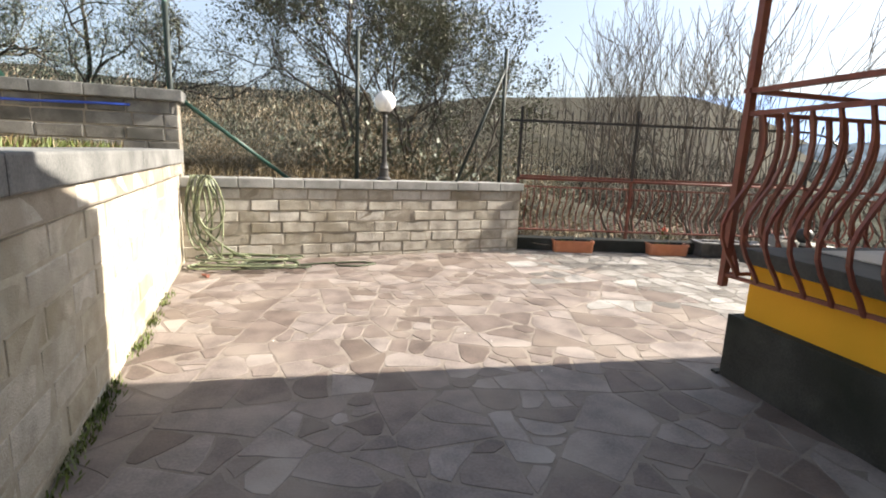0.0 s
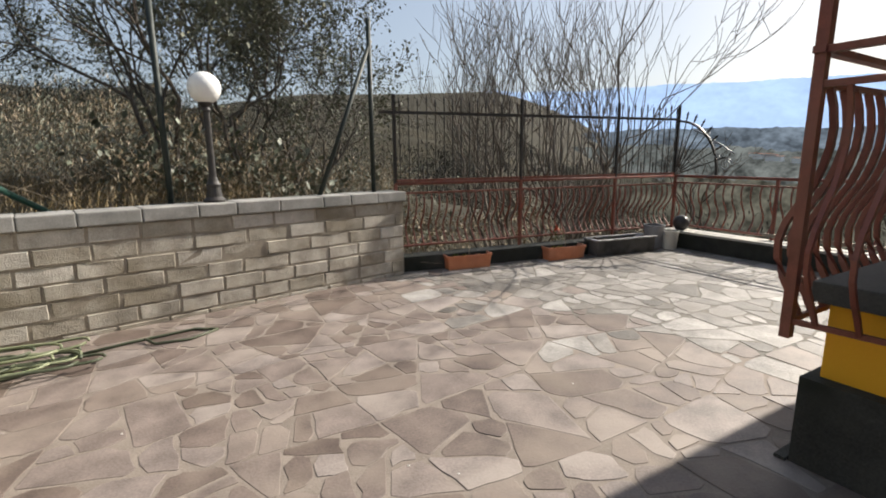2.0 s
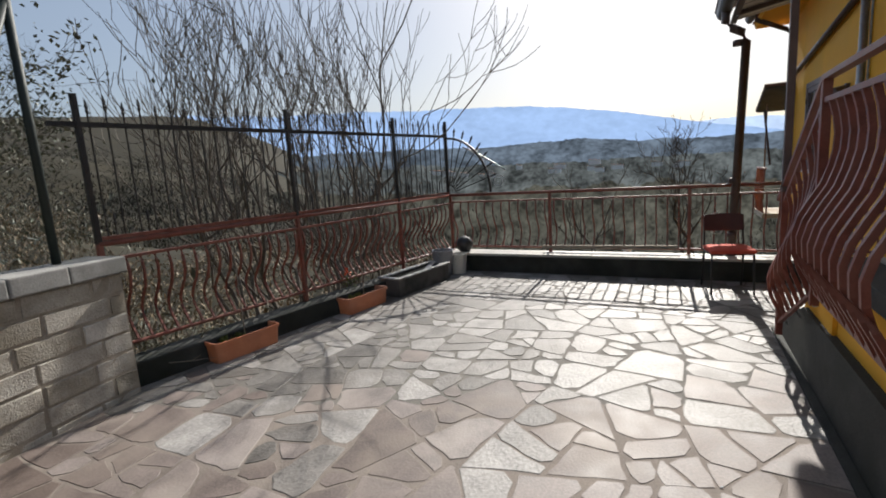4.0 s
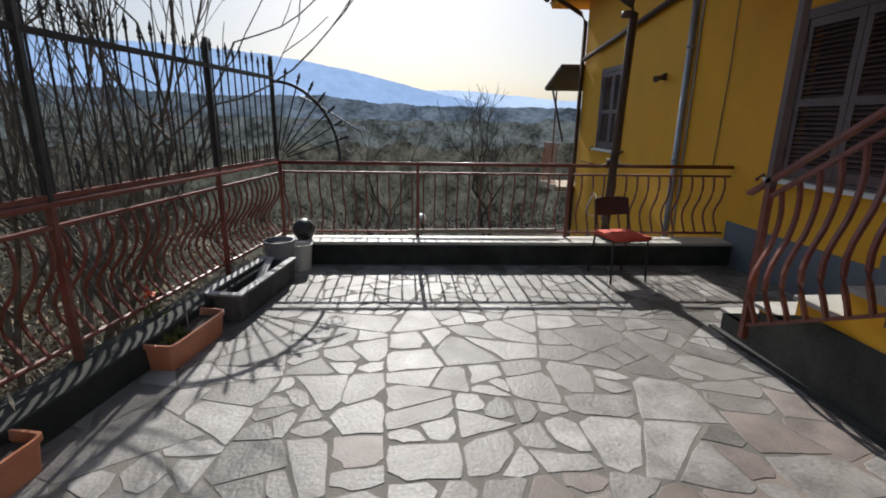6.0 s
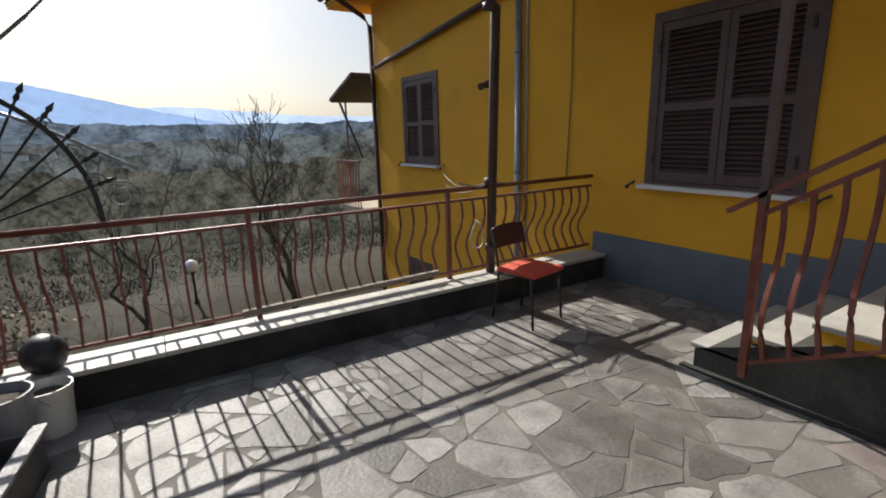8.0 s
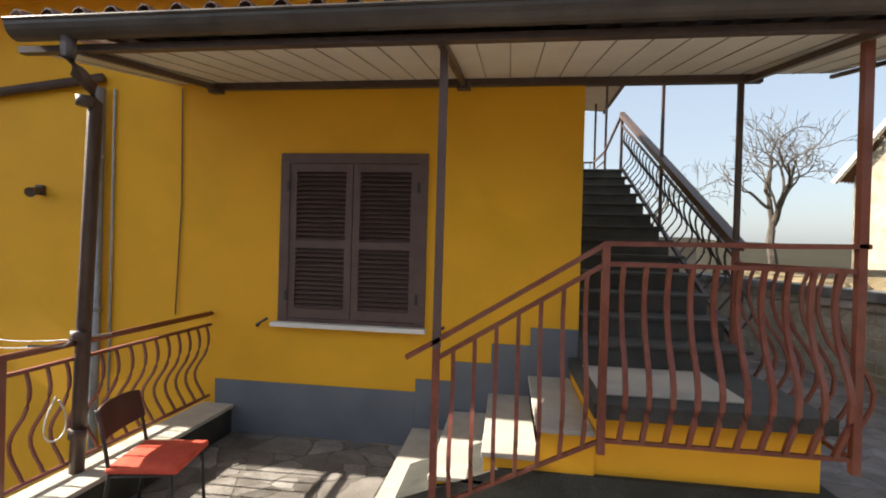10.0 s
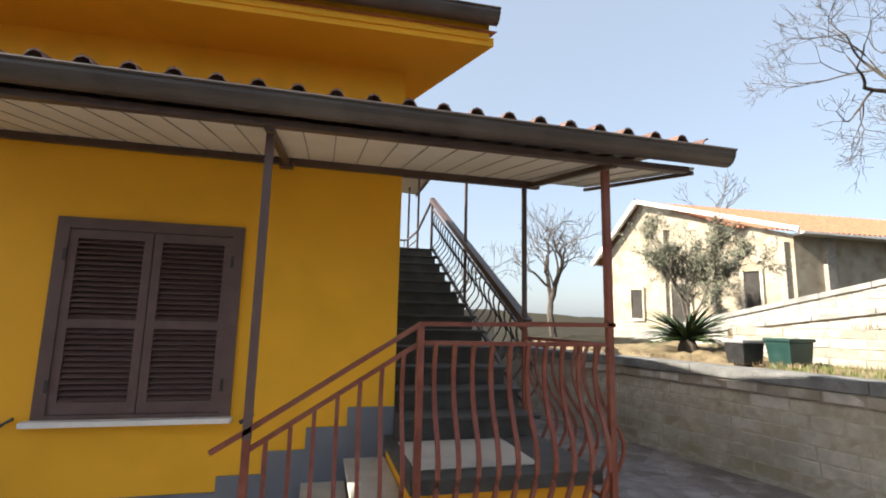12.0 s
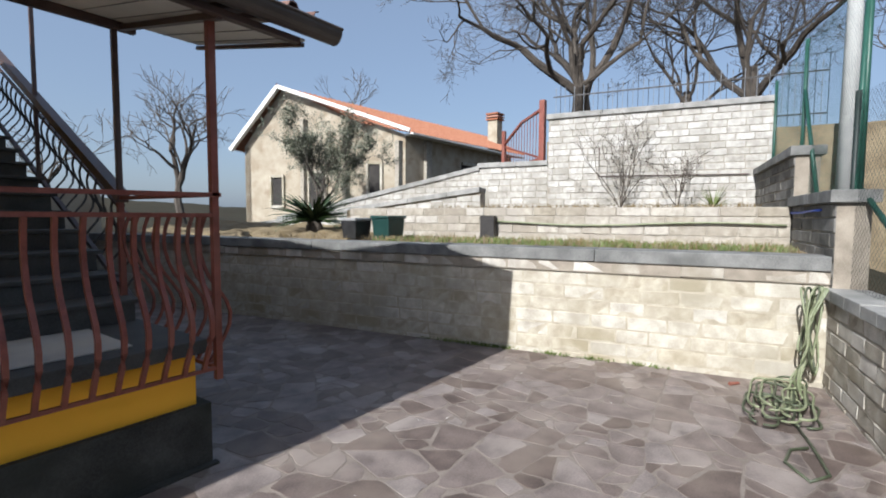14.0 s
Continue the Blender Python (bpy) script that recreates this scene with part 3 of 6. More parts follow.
WINS = [(6.395, 7.68, 1.09, 2.61), (11.70, 12.80, 1.12, 2.58), (12.05, 12.85, -1.75, -0.75)]
part("wall", holed(B(), HX, HE, -3.2, 4.10, HY, 0.3, WINS), "plaster", house)
part("wall", boxm(HX, HX + 0.3, -7.0, HY - 0.3, -0.5, 4.35), "plaster", house)
part("wall", boxm(HE - 0.3, HE, -7.0, HY - 0.3, -3.2, 4.10), "plaster", house)
part("wall", boxm(HX + 0.3, HE - 0.3, -7.0, -6.7, -3.2, 4.10), "plaster", house)
EAVE_DROP = 0.25


def falling(bm):
    """Lowers a mesh of the eaves evenly towards the far corner of the house."""
    for v in bm.verts:
        v.co.z -= EAVE_DROP * max(v.co.x - HX, 0) / (HE - HX)
    return bm


part("soffit", falling(prism(B(), [(HX - 0.02, -7.6), (HE + 0.62, -7.6), (HE + 0.62, HY + 0.66), (HX - 0.68, HY + 0.66), (HX - 0.02, 0.36)], 4.35, 4.43)), "plaster", house, "yellow plastered soffit")
bm = B()
ro = [(HX - 0.06, -7.7), (HE + 0.66, -7.7), (HE + 0.66, HY + 0.72), (HX - 0.70, HY + 0.72), (HX - 0.06, 0.36)]
base = [bm.verts.new((*p, 4.46)) for p in ro]
rid = [bm.verts.new((HX + 3.6, -3.1, 6.0)), bm.verts.new((HE - 3.6, -3.1, 6.0))]
bm.faces.new((base[3], base[2], rid[1], rid[0]))
bm.faces.new((base[1], base[0], rid[0], rid[1]))
bm.faces.new((base[4], base[3], rid[0]))
bm.faces.new((base[0], base[4], rid[0]))
bm.faces.new((base[2], base[1], rid[1]))
bm.faces.new(base)
bmesh.ops.recalc_face_normals(bm, faces=bm.faces)
part("roof", falling(bm), "tile", house)


def gutter(p0, p1, r=0.075, lip=0.012):
    """A half-round gutter with a rolled lip and closed ends, from p0 to p1 (top level)."""
    p0, p1 = Vector(p0), Vector(p1)
    d = (p1 - p0).normalized()
    side = d.cross(Vector((0, 0, 1))).normalized()
    bm = B()
    rings = []
    for p in (p0, p1):
        ring = [p + side * (r * math.cos(a)) + Vector((0, 0, -r * 1.25 * math.sin(a))) for a in [math.pi * k / 10 for k in range(11)]]
        inner = [p + side * ((r - 0.006) * math.cos(a)) + Vector((0, 0, -(r * 1.25 - 0.006) * math.sin(a))) for a in [math.pi * k / 10 for k in range(10, -1, -1)]]
        rings.append([bm.verts.new(v) for v in ring + inner])
    n = len(rings[0])
    for k in range(n):
        bm.faces.new((rings[0][k], rings[0][(k + 1) % n], rings[1][(k + 1) % n], rings[1][k]))
    for ring in rings:
        bm.faces.new(ring[:11])
    tube(bm, [p0 + side * r, p1 + side * r], lip, 6)
    tube(bm, [p0 - side * r, p1 - side * r], lip, 6)
    bmesh.ops.recalc_face_normals(bm, faces=bm.faces)
    return bm


part("gutter", falling(gutter((HX - 0.68, HY + 0.76, 4.60), (HE + 0.7, HY + 0.76, 4.60), 0.085)), "gutter", house, "dark brown eaves gutter")
part("fascia", falling(boxm(HX - 0.63, HE + 0.63, HY + 0.66, HY + 0.68, 4.40, 4.56)), "plaster", house)
part("plinth", boxm(6.40, 8.36, HY, HY + 0.02, 0.0, 0.50, bevel=0.004), "blue_grey", house, "blue grey painted plinth")
for k, (x0, x1, zt) in enumerate(((6.06, 6.40, 0.62), (5.72, 6.06, 0.80), (5.38, 5.72, 0.98), (HX, 5.38, 1.14))):
    part("plinth", boxm(x0, x1, HY, HY + 0.02, 0.0, zt, bevel=0.003), "blue_grey", house, "stepped grey plinth panel")
bm = B()
f0 = [bm.verts.new((x, HY - 0.001, z)) for x, z in ((HX, 4.10), (HE, 4.10), (HX, 4.352))]
f1 = [bm.verts.new((v.co.x, HY - 0.3, v.co.z)) for v in f0]
bm.faces.new(f0)
bm.faces.new(list(reversed(f1)))
for i in range(3):
    bm.faces.new((f0[i], f1[i], f1[(i + 1) % 3], f0[(i + 1) % 3]))
bmesh.ops.recalc_face_normals(bm, faces=bm.faces)
part("wall_top", bm, "plaster", house)
# sloping dark pipe, cable, spout and small fittings on the facade
bm = tube(B(), [(9.6, HY + 0.06, 3.40), (13.98, HY + 0.06, 2.93)], 0.045, 10)
part("sloping_pipe", bm, "brown", house, "dark brown sloping pipe", True)
part("corner_pipe", tube(B(), [(13.90, HY + 0.74, 4.24), (13.90, HY + 0.72, 4.12), (13.94, HY + 0.20, 3.86), (13.96, HY + 0.07, 3.70), (13.96, HY + 0.07, -2.6)], 0.045, 10), "brown", house, "dark brown corner downpipe", True)
part("cable", tube(B(), [(8.78, HY + 0.012, 3.3), (8.76, HY + 0.012, 2.2), (8.80, HY + 0.012, 1.1)], 0.006, 6), "brown", house, "thin cable on the wall")
pipe = B()
tube(pipe, [(9.62, HY + 0.06, 3.3), (9.62, HY + 0.06, -2.6)], 0.045, 12)
for z in (2.6, 1.1, -0.6):
    tube(pipe, [(9.62, HY + 0.06, z), (9.62, HY + 0.06, z + 0.05)], 0.052, 12)
part("grey_downpipe", pipe, "zinc", house, "grey galvanised downpipe", True)
part("conduit", tube(B(), [(9.50, HY + 0.02, 3.3), (9.50, HY + 0.02, -1.0)], 0.012, 6), "zinc", house)
spot = B()
box(spot, 10.27, 10.35, HY, HY + 0.05, 2.24, 2.34, bevel=0.008)
tube(spot, [(10.31, HY + 0.05, 2.29), (10.27, HY + 0.17, 2.25)], [0.03, 0.05], 12)
part("wall_spotlight", spot, "brown", house, "small dark wall spotlight")


def shutter_window(name, x0, x1, z0, z1, y, label, sill=True):
    w = thing(name, ((x0 + x1) / 2, y, z0), label, "window", kind="structure")
    f = 0.09
    part("window_frame", holed(B(), x0 - f + 0.03, x1 + f - 0.03, z0, z1 + f - 0.03, y + 0.022, 0.06, [(x0 + 0.03, x1 - 0.03, z0 + 0.03, z1 - 0.03)]), "shutter", w)
    part("backing", boxm(x0, x1, y - 0.2, y - 0.16, z0, z1), "opening", w, "dark plate standing for the unlit room behind")
    mid = (x0 + x1) / 2
    for a, b in ((x0 + 0.03, mid - 0.004), (mid + 0.004, x1 - 0.03)):
        zz = [z0 + 0.035, z0 + 0.48 * (z1 - z0), z1 - 0.035]
        st = 0.065
        hs = [(a + st, b - st, zz[0] + 0.09, zz[1] - 0.035), (a + st, b - st, zz[1] + 0.035, zz[2] - 0.075)]
        sh = part("shutter", holed(B(), a, b, zz[0], zz[2], y + 0.012, 0.04, hs), "shutter", w)
        for h in hs:
            n = max(6, int((h[3] - h[2]) / 0.042))
            for k in range(n):
                z = h[2] + (k + 0.5) * (h[3] - h[2]) / n
                m = Matrix.Translation((0, y - 0.008, z)) @ Matrix.Rotation(radians(-38), 4, "X")
                part("slat", boxm(h[0], h[1], -0.022, 0.022, -0.004, 0.004, m=m), "shutter", sh)
    for xh in (x0 + 0.02, x1 - 0.02):
        for zh in (z0 + 0.25, z1 - 0.25):
            part("hinge", boxm(xh - 0.012, xh + 0.012, y + 0.02, y + 0.034, zh - 0.05, zh + 0.05), "iron", w)
    if sill:
        part("window_sill", boxm(x0 - 0.08, x1 + 0.10, y - 0.02, y + 0.10, z0 - 0.045, z0 - 0.005, bevel=0.006), "white", w, "white marble sill")
    for xh in (x0 - 0.2, x1 + 0.2):
        hb = B()
        tube(hb, [(xh, y, z0 - 0.01), (xh, y + 0.05, z0 - 0.01)], 0.008, 6)
        tube(hb, [(xh - 0.05, y + 0.05, z0 + 0.02), (xh, y + 0.055, z0 - 0.01), (xh + 0.05, y + 0.05, z0 - 0.05)], [0.014, 0.01, 0.02], 6)
        part("shutter_catch", hb, "iron", w, "black iron shutter catch")
    return w


shutter_window("window_1", *WINS[0], HY, "closed brown louvred shutters over a white sill")
shutter_window("window_2", *WINS[1], HY, "closed narrow brown louvred shutters, further along")
shutter_window("window_3", *WINS[2], HY, "closed brown shutters of the lower storey", False)

# small roof at the far corner of the house
por = thing("corner_canopy", (14.0, HY - 0.6, 2.3), "small tiled canopy on brackets at the far corner", "canopy")
part("roof_sheet", slab3(B(), [(14.0, -1.6, 2.85), (15.3, -1.6, 2.45), (15.3, 1.9, 2.45), (14.0, 1.9, 2.85)], 0.06), "brown_tile", por)
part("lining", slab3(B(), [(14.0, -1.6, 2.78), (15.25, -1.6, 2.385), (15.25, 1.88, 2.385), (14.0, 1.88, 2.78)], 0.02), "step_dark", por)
part("bracket", tube(B(), [(14.02, 1.75, 1.2), (15.1, 1.75, 2.38)], 0.02, square=True), "brown", por)
part("bracket_post", tube(B(), [(14.75, 1.75, 0.4), (14.75, 1.75, 2.5)], 0.015, square=True), "brown", por)
part("balcony_slab", boxm(14.0, 15.3, 0.2, 1.85, 0.06, 0.16), "cream", por)
part("balcony_rail", tube(B(), [(14.02, 1.82, 1.12), (15.28, 1.82, 1.12)], 0.018, square=True), "rust", por)
for k in range(9):
    part("baluster", tube(B(), [(14.08 + k * 0.145, 1.82, 0.16), (14.08 + k * 0.145, 1.86, 0.55), (14.08 + k * 0.145, 1.82, 1.11)], 0.009, square=True), "rust", por)


# ---- entrance stairs, landing and upper flight ----
SF = 2.62
stairs = thing("entrance_stairs", (5.0, 2.0, 0), "short stairs with pale treads up to a landing", "stairs", kind="structure")
RISE = 0.18
nose = [6.40, 6.06, 5.72, 5.38, 5.04]
for i in range(4):
    x1, x0, z = nose[i], nose[i + 1], RISE * (i + 1)
    part("step", boxm(x0, x1 - 0.02, HY + 0.022, SF, 0.0, z - 0.034), "plinth", stairs)
    part("tread", boxm(x0 - 0.0, x1 + 0.015, HY + 0.024, SF + 0.03, z - 0.032, z, bevel=0.006), "tread", stairs, "pale travertine tread")
part("landing_base", boxm(3.74, 5.03, HY + 0.0, SF - 0.02, 0.0, 0.80), "plaster", stairs, "yellow plastered landing base")
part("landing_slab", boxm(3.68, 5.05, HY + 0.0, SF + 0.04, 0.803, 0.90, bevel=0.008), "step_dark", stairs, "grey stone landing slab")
# Added thin pale plate: paints the sunlit piece of the grey landing.
part("door_mat", boxm(4.08, 4.98, 1.72, 2.48, 0.904, 0.912), "tread", stairs, "pale plate standing for the sunlit piece of the landing")
# plinth wedge of the stair side with a sloping top, and the yellow side above it
bm = B()
prof = [(6.38, 0.0), (6.38, 0.145), (5.62, 0.44), (3.66, 0.44), (3.66, 0.0)]
f0, f1 = [bm.verts.new((x, SF - 0.5, z)) for x, z in prof], [bm.verts.new((x, SF + 0.03, z)) for x, z in prof]
bm.faces.new(f0)
bm.faces.new(list(reversed(f1)))
for i in range(5):
    bm.faces.new((f0[i], f0[(i + 1) % 5], f1[(i + 1) % 5], f1[i]))
bmesh.ops.recalc_face_normals(bm, faces=bm.faces)
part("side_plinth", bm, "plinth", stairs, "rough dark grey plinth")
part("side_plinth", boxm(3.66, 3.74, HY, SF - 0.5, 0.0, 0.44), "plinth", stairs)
bm = B()
prof = [(6.04, 0.30), (6.04, 0.324), (5.72, 0.324), (5.72, 0.504), (5.38, 0.504), (5.38, 0.684), (5.035, 0.684), (5.035, 0.30)]
f0, f1 = [bm.verts.new((x, SF - 0.05, z)) for x, z in prof], [bm.verts.new((x, SF + 0.004, z)) for x, z in prof]
bm.faces.new(f0)
bm.faces.new(list(reversed(f1)))
for i in range(8):
    bm.faces.new((f0[i], f0[(i + 1) % 8], f1[(i + 1) % 8], f1[i]))
bmesh.ops.recalc_face_normals(bm, faces=bm.faces)
part("side_wall", bm, "plaster", stairs)
part("gutter_drain", boxm(3.64, 6.45, SF + 0.035, SF + 0.085, -0.02, 0.018), "plinth", stairs, "dark drain strip along the base")

upper = thing("upper_stairs", (4.35, 1.4, 0.9), "long grey stone flight up beside the house", "stairs", kind="structure")
NU, Y0, Y1, Z1U = 13, 1.62, -3.30, 3.24
for i in range(NU):
    ya, yb = Y0 + (Y1 - Y0) * i / NU, Y0 + (Y1 - Y0) * (i + 1) / NU
    z = 0.90 + (Z1U - 0.90) * (i + 1) / NU
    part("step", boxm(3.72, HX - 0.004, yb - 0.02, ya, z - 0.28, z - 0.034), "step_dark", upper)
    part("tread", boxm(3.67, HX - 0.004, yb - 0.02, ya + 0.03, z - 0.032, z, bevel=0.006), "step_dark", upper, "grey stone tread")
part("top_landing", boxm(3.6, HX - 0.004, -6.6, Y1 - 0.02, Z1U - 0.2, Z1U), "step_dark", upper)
part("support_wall", boxm(3.9, HX - 0.004, -6.6, -2.2, -0.1, 2.4), "plinth", upper)


def belly(p, z0, z1, out, amp=0.10, w=0.009):
    """A bar with a belly low down, bulging along out."""
    h = z1 - z0
    pts = []
    for k in range(13):
        t = k / 12
        b = amp * (math.sin(math.pi * min(t / 0.62, 1)) ** 1.3 if t < 0.62 else -0.28 * math.sin(math.pi * (t - 0.62) / 0.38))
        pts.append((p[0] + out[0] * b, p[1] + out[1] * b, z0 + h * t))
    return tube(B(), pts, w, square=True)


rail = thing("stair_railing", (5.0, SF + 0.1, 0.72), "rust red iron railing round the stairs and landing", "railing")
yf = SF + 0.10
for x, z0, z1 in ((6.03, 0.10, 1.20), (5.02, 0.62, 1.89), (3.64, 0.62, 1.89)):
    part("post", tube(B(), [(x, yf, z0), (x, yf, z1)], 0.022, square=True), "rust", rail)
part("post", tube(B(), [(3.70, HY - 0.02, 0.80), (3.70, HY - 0.02, 1.89)], 0.022, square=True), "rust", rail)
part("handrail", tube(B(), [(6.22, yf, 1.13), (6.03, yf, 1.245), (5.02, yf, 1.88), (3.60, yf, 1.90)], 0.024, square=True, flat=0.6), "rust", rail)
part("handrail", tube(B(), [(3.64, yf, 1.90), (3.70, HY - 0.05, 1.90)], 0.024, square=True, flat=0.6), "rust", rail)
part("upper_bar", tube(B(), [(6.03, yf, 1.13), (5.02, yf, 1.76), (3.64, yf, 1.76)], 0.014, square=True), "rust", rail)
part("upper_bar", tube(B(), [(3.64, yf, 1.76), (3.70, HY, 1.76)], 0.014, square=True), "rust", rail)
part("lower_bar", tube(B(), [(6.04, yf, 0.19), (5.02, yf, 0.70), (3.64, yf, 0.70)], 0.012, square=True), "rust", rail)
part("lower_bar", tube(B(), [(3.64, yf, 0.70), (3.70, HY, 0.72)], 0.012, square=True), "rust", rail)
for k in range(7):
    x = 6.03 - 1.01 * (k + 0.8) / 7.6
    zl, zu = 0.19 + (6.04 - x) / 1.02 * 0.51, 1.13 + (6.03 - x) / 1.01 * 0.63
    part("baluster", belly((x, yf), zl, zu, (0, 1), 0.095, 0.0125), "rust", rail)
for k in range(10):
    x = 5.02 - 1.38 * (k + 0.8) / 10.6
    part("baluster", belly((x, yf), 0.70, 1.76, (0, 1), 0.13, 0.0135), "rust", rail)
for k in range(8):
    y = yf - 1.3 * (k + 0.7) / 8.2
    part("baluster", belly((3.645 + 0.05 * k / 8, y), 0.70, 1.76, (-1, 0), 0.17, 0.010), "rust", rail)

srail = thing("upper_stair_railing", (3.68, -1.0, 2.0), "dark iron railing along the upper flight", "railing")


def sz(y):
    return 0.90 + (Y0 - y) / (Y0 - Y1) * (Z1U - 0.90)


part("handrail", tube(B(), [(3.69, 1.40, 1.90), (3.60, -3.45, 4.33)], 0.045, square=True, flat=0.9), "brown", srail)
part("lower_bar", tube(B(), [(3.64, 1.40, 1.02), (3.60, -3.40, 3.36)], 0.02, square=True), "brown", srail)
part("lower_bar", tube(B(), [(3.64, 1.40, 1.72), (3.60, -3.40, 4.12)], 0.014, square=True), "brown", srail)
for k in range(26):
    y = 1.25 - 4.5 * k / 25
    z = 1.06 + (1.40 - y) / 4.80 * 2.34
    part("baluster", belly((3.63 - 0.03 * k / 25, y), z, z + 0.72, (-1, 0), 0.13, 0.008), "iron", srail)
for x, y, z0, z1 in ((3.60, -3.42, Z1U, 4.36), (3.60, -6.2, Z1U, 5.4), (4.3, -6.4, Z1U, 5.4), (3.60, -4.9, Z1U, 5.4)):
    part("post", tube(B(), [(x, y, z0), (x, y, z1)], 0.022, square=True), "brown", srail)
part("top_rail", tube(B(), [(3.60, -3.45, 4.33), (3.60, -4.9, 3.95), (3.60, -6.3, 3.95), (4.9, -6.4, 3.95)], 0.02, square=True), "brown", srail)
part("top_rail", tube(B(), [(3.60, -4.9, 3.75), (3.60, -6.3, 3.75), (4.9, -6.4, 3.75)], 0.012, square=True), "brown", srail)
for k in range(9):
    part("baluster", tube(B(), [(3.66 + k * 0.15, -6.4, Z1U), (3.66 + k * 0.15, -6.4, 3.94)], 0.008, square=True), "iron", srail)
topc = thing("top_canopy", (4.2, -5.2, 5.3), "small pale canopy over the upper landing", "canopy")
part("roof_sheet", slab3(B(), [(3.3, -6.8, 5.36), (HX + 0.3, -6.8, 5.5), (HX + 0.3, -3.9, 5.5), (3.3, -3.9, 5.36)], 0.05), "ceiling", topc)
part("edge_beam", boxm(3.28, 3.33, -6.8, -3.9, 5.26, 5.36), "brown", topc)
part("edge_beam", boxm(3.33, HX, -3.93, -3.88, 5.28, 5.34), "brown", topc)


# ---- porch canopy over stairs and window ----
can = thing("porch_canopy", (6.0, 2.2, 3.0), "long porch canopy with brown gutter and cream lining", "canopy")
CX0, CX1, CY = 3.00, 8.86, 2.90
part("lining", slab3(B(), [(CX0, HY, 3.36), (CX1, HY, 3.36), (CX1, CY, 3.085), (CX0, CY, 3.085)], 0.02), "ceiling", can, "cream ribbed lining")
for k in range(28):
    x = CX0 + 0.1 + k * 0.21
    m = Matrix.Translation((x, 0, 0))
    part("lining_rib", slab3(B(), [(x, HY, 3.343), (x + 0.008, HY, 3.341), (x + 0.008, CY, 3.066), (x, CY, 3.066)], 0.006), "cap", can)
part("front_beam", boxm(CX0 + 0.05, CX1, CY - 0.05, CY + 0.01, 3.04, 3.082), "brown", can)
part("wall_beam", boxm(3.55, HX - 0.0, HY - 0.03, HY + 0.03, 3.27, 3.335), "brown", can)
part("wall_beam", boxm(HX, 8.5, HY, HY + 0.05, 3.27, 3.335), "brown", can)
for x in (3.66, 6.03, 8.40):
    part("rafter", tube(B(), [(x, HY + 0.02, 3.29), (x, CY - 0.02, 3.045)], 0.022, square=True), "brown", can)
    if x > HX:
        part("rafter_bracket", boxm(x - 0.06, x + 0.06, HY + 0.01, HY + 0.09, 3.235, 3.275), "brown", can)
part("end_beam", tube(B(), [(CX0 + 0.02, HY, 3.31), (CX0 + 0.02, CY, 3.04)], 0.015, square=True), "brown", can)
bm = B()
n = int((CX1 - CX0 + 0.1) / 0.028)
rows = []
for yy, zz in ((HY, 3.50), (CY + 0.10, 3.225)):
    rows.append([bm.verts.new((CX0 - 0.05 + i * 0.028, yy, zz + 0.06 * max(0.0, math.cos(2 * math.pi * i / 8)) ** 0.6 if math.cos(2 * math.pi * i / 8) > 0 else zz)) for i in range(n + 1)])
for i in range(n):
    bm.faces.new((rows[0][i], rows[1][i], rows[1][i + 1], rows[0][i + 1]))
ext = bmesh.ops.extrude_face_region(bm, geom=list(bm.faces))
for v in ext["geom"]:
    if isinstance(v, bmesh.types.BMVert):
        v.co.z -= 0.012
bmesh.ops.recalc_face_normals(bm, faces=bm.faces)
part("roof_sheet", bm, "brown_tile", can, "brown tile-profile roof sheet")
part("gutter", gutter((2.78, CY + 0.09, 3.185), (8.78, CY + 0.09, 3.185), 0.085), "gutter", can, "dark brown half-round gutter")
part("post", tube(B(), [(3.64, yf - 0.0, 1.89), (3.64, yf, 3.06)], 0.024, square=True), "rust", can)
part("post", tube(B(), [(6.03, yf, 1.20), (6.03, yf, 3.06)], 0.024, square=True), "shutter", can)
part("post", tube(B(), [(3.70, HY - 0.02, 1.89), (3.70, HY - 0.02, 3.30)], 0.020, square=True), "brown", can)
part("post", tube(B(), [(3.66, -0.85, 2.1), (3.66, -0.85, 4.0)], 0.018, square=True), "brown", can)
down = B()
tube(down, [(8.40, CY + 0.09, 3.12), (8.40, CY + 0.09, 2.98), (8.40, CY + 0.02, 2.90), (8.40, CY - 0.08, 2.84), (8.40, CY - 0.12, 2.74), (8.40, 2.86, 0.27)], 0.046, 12)
for z in (2.70, 1.15, 0.5):
    tube(down, [(8.40, 2.86, z), (8.40, 2.86, z + 0.06)], 0.054, 12)
part("downpipe", down, "brown", can, "brown downpipe standing on the low wall", True)


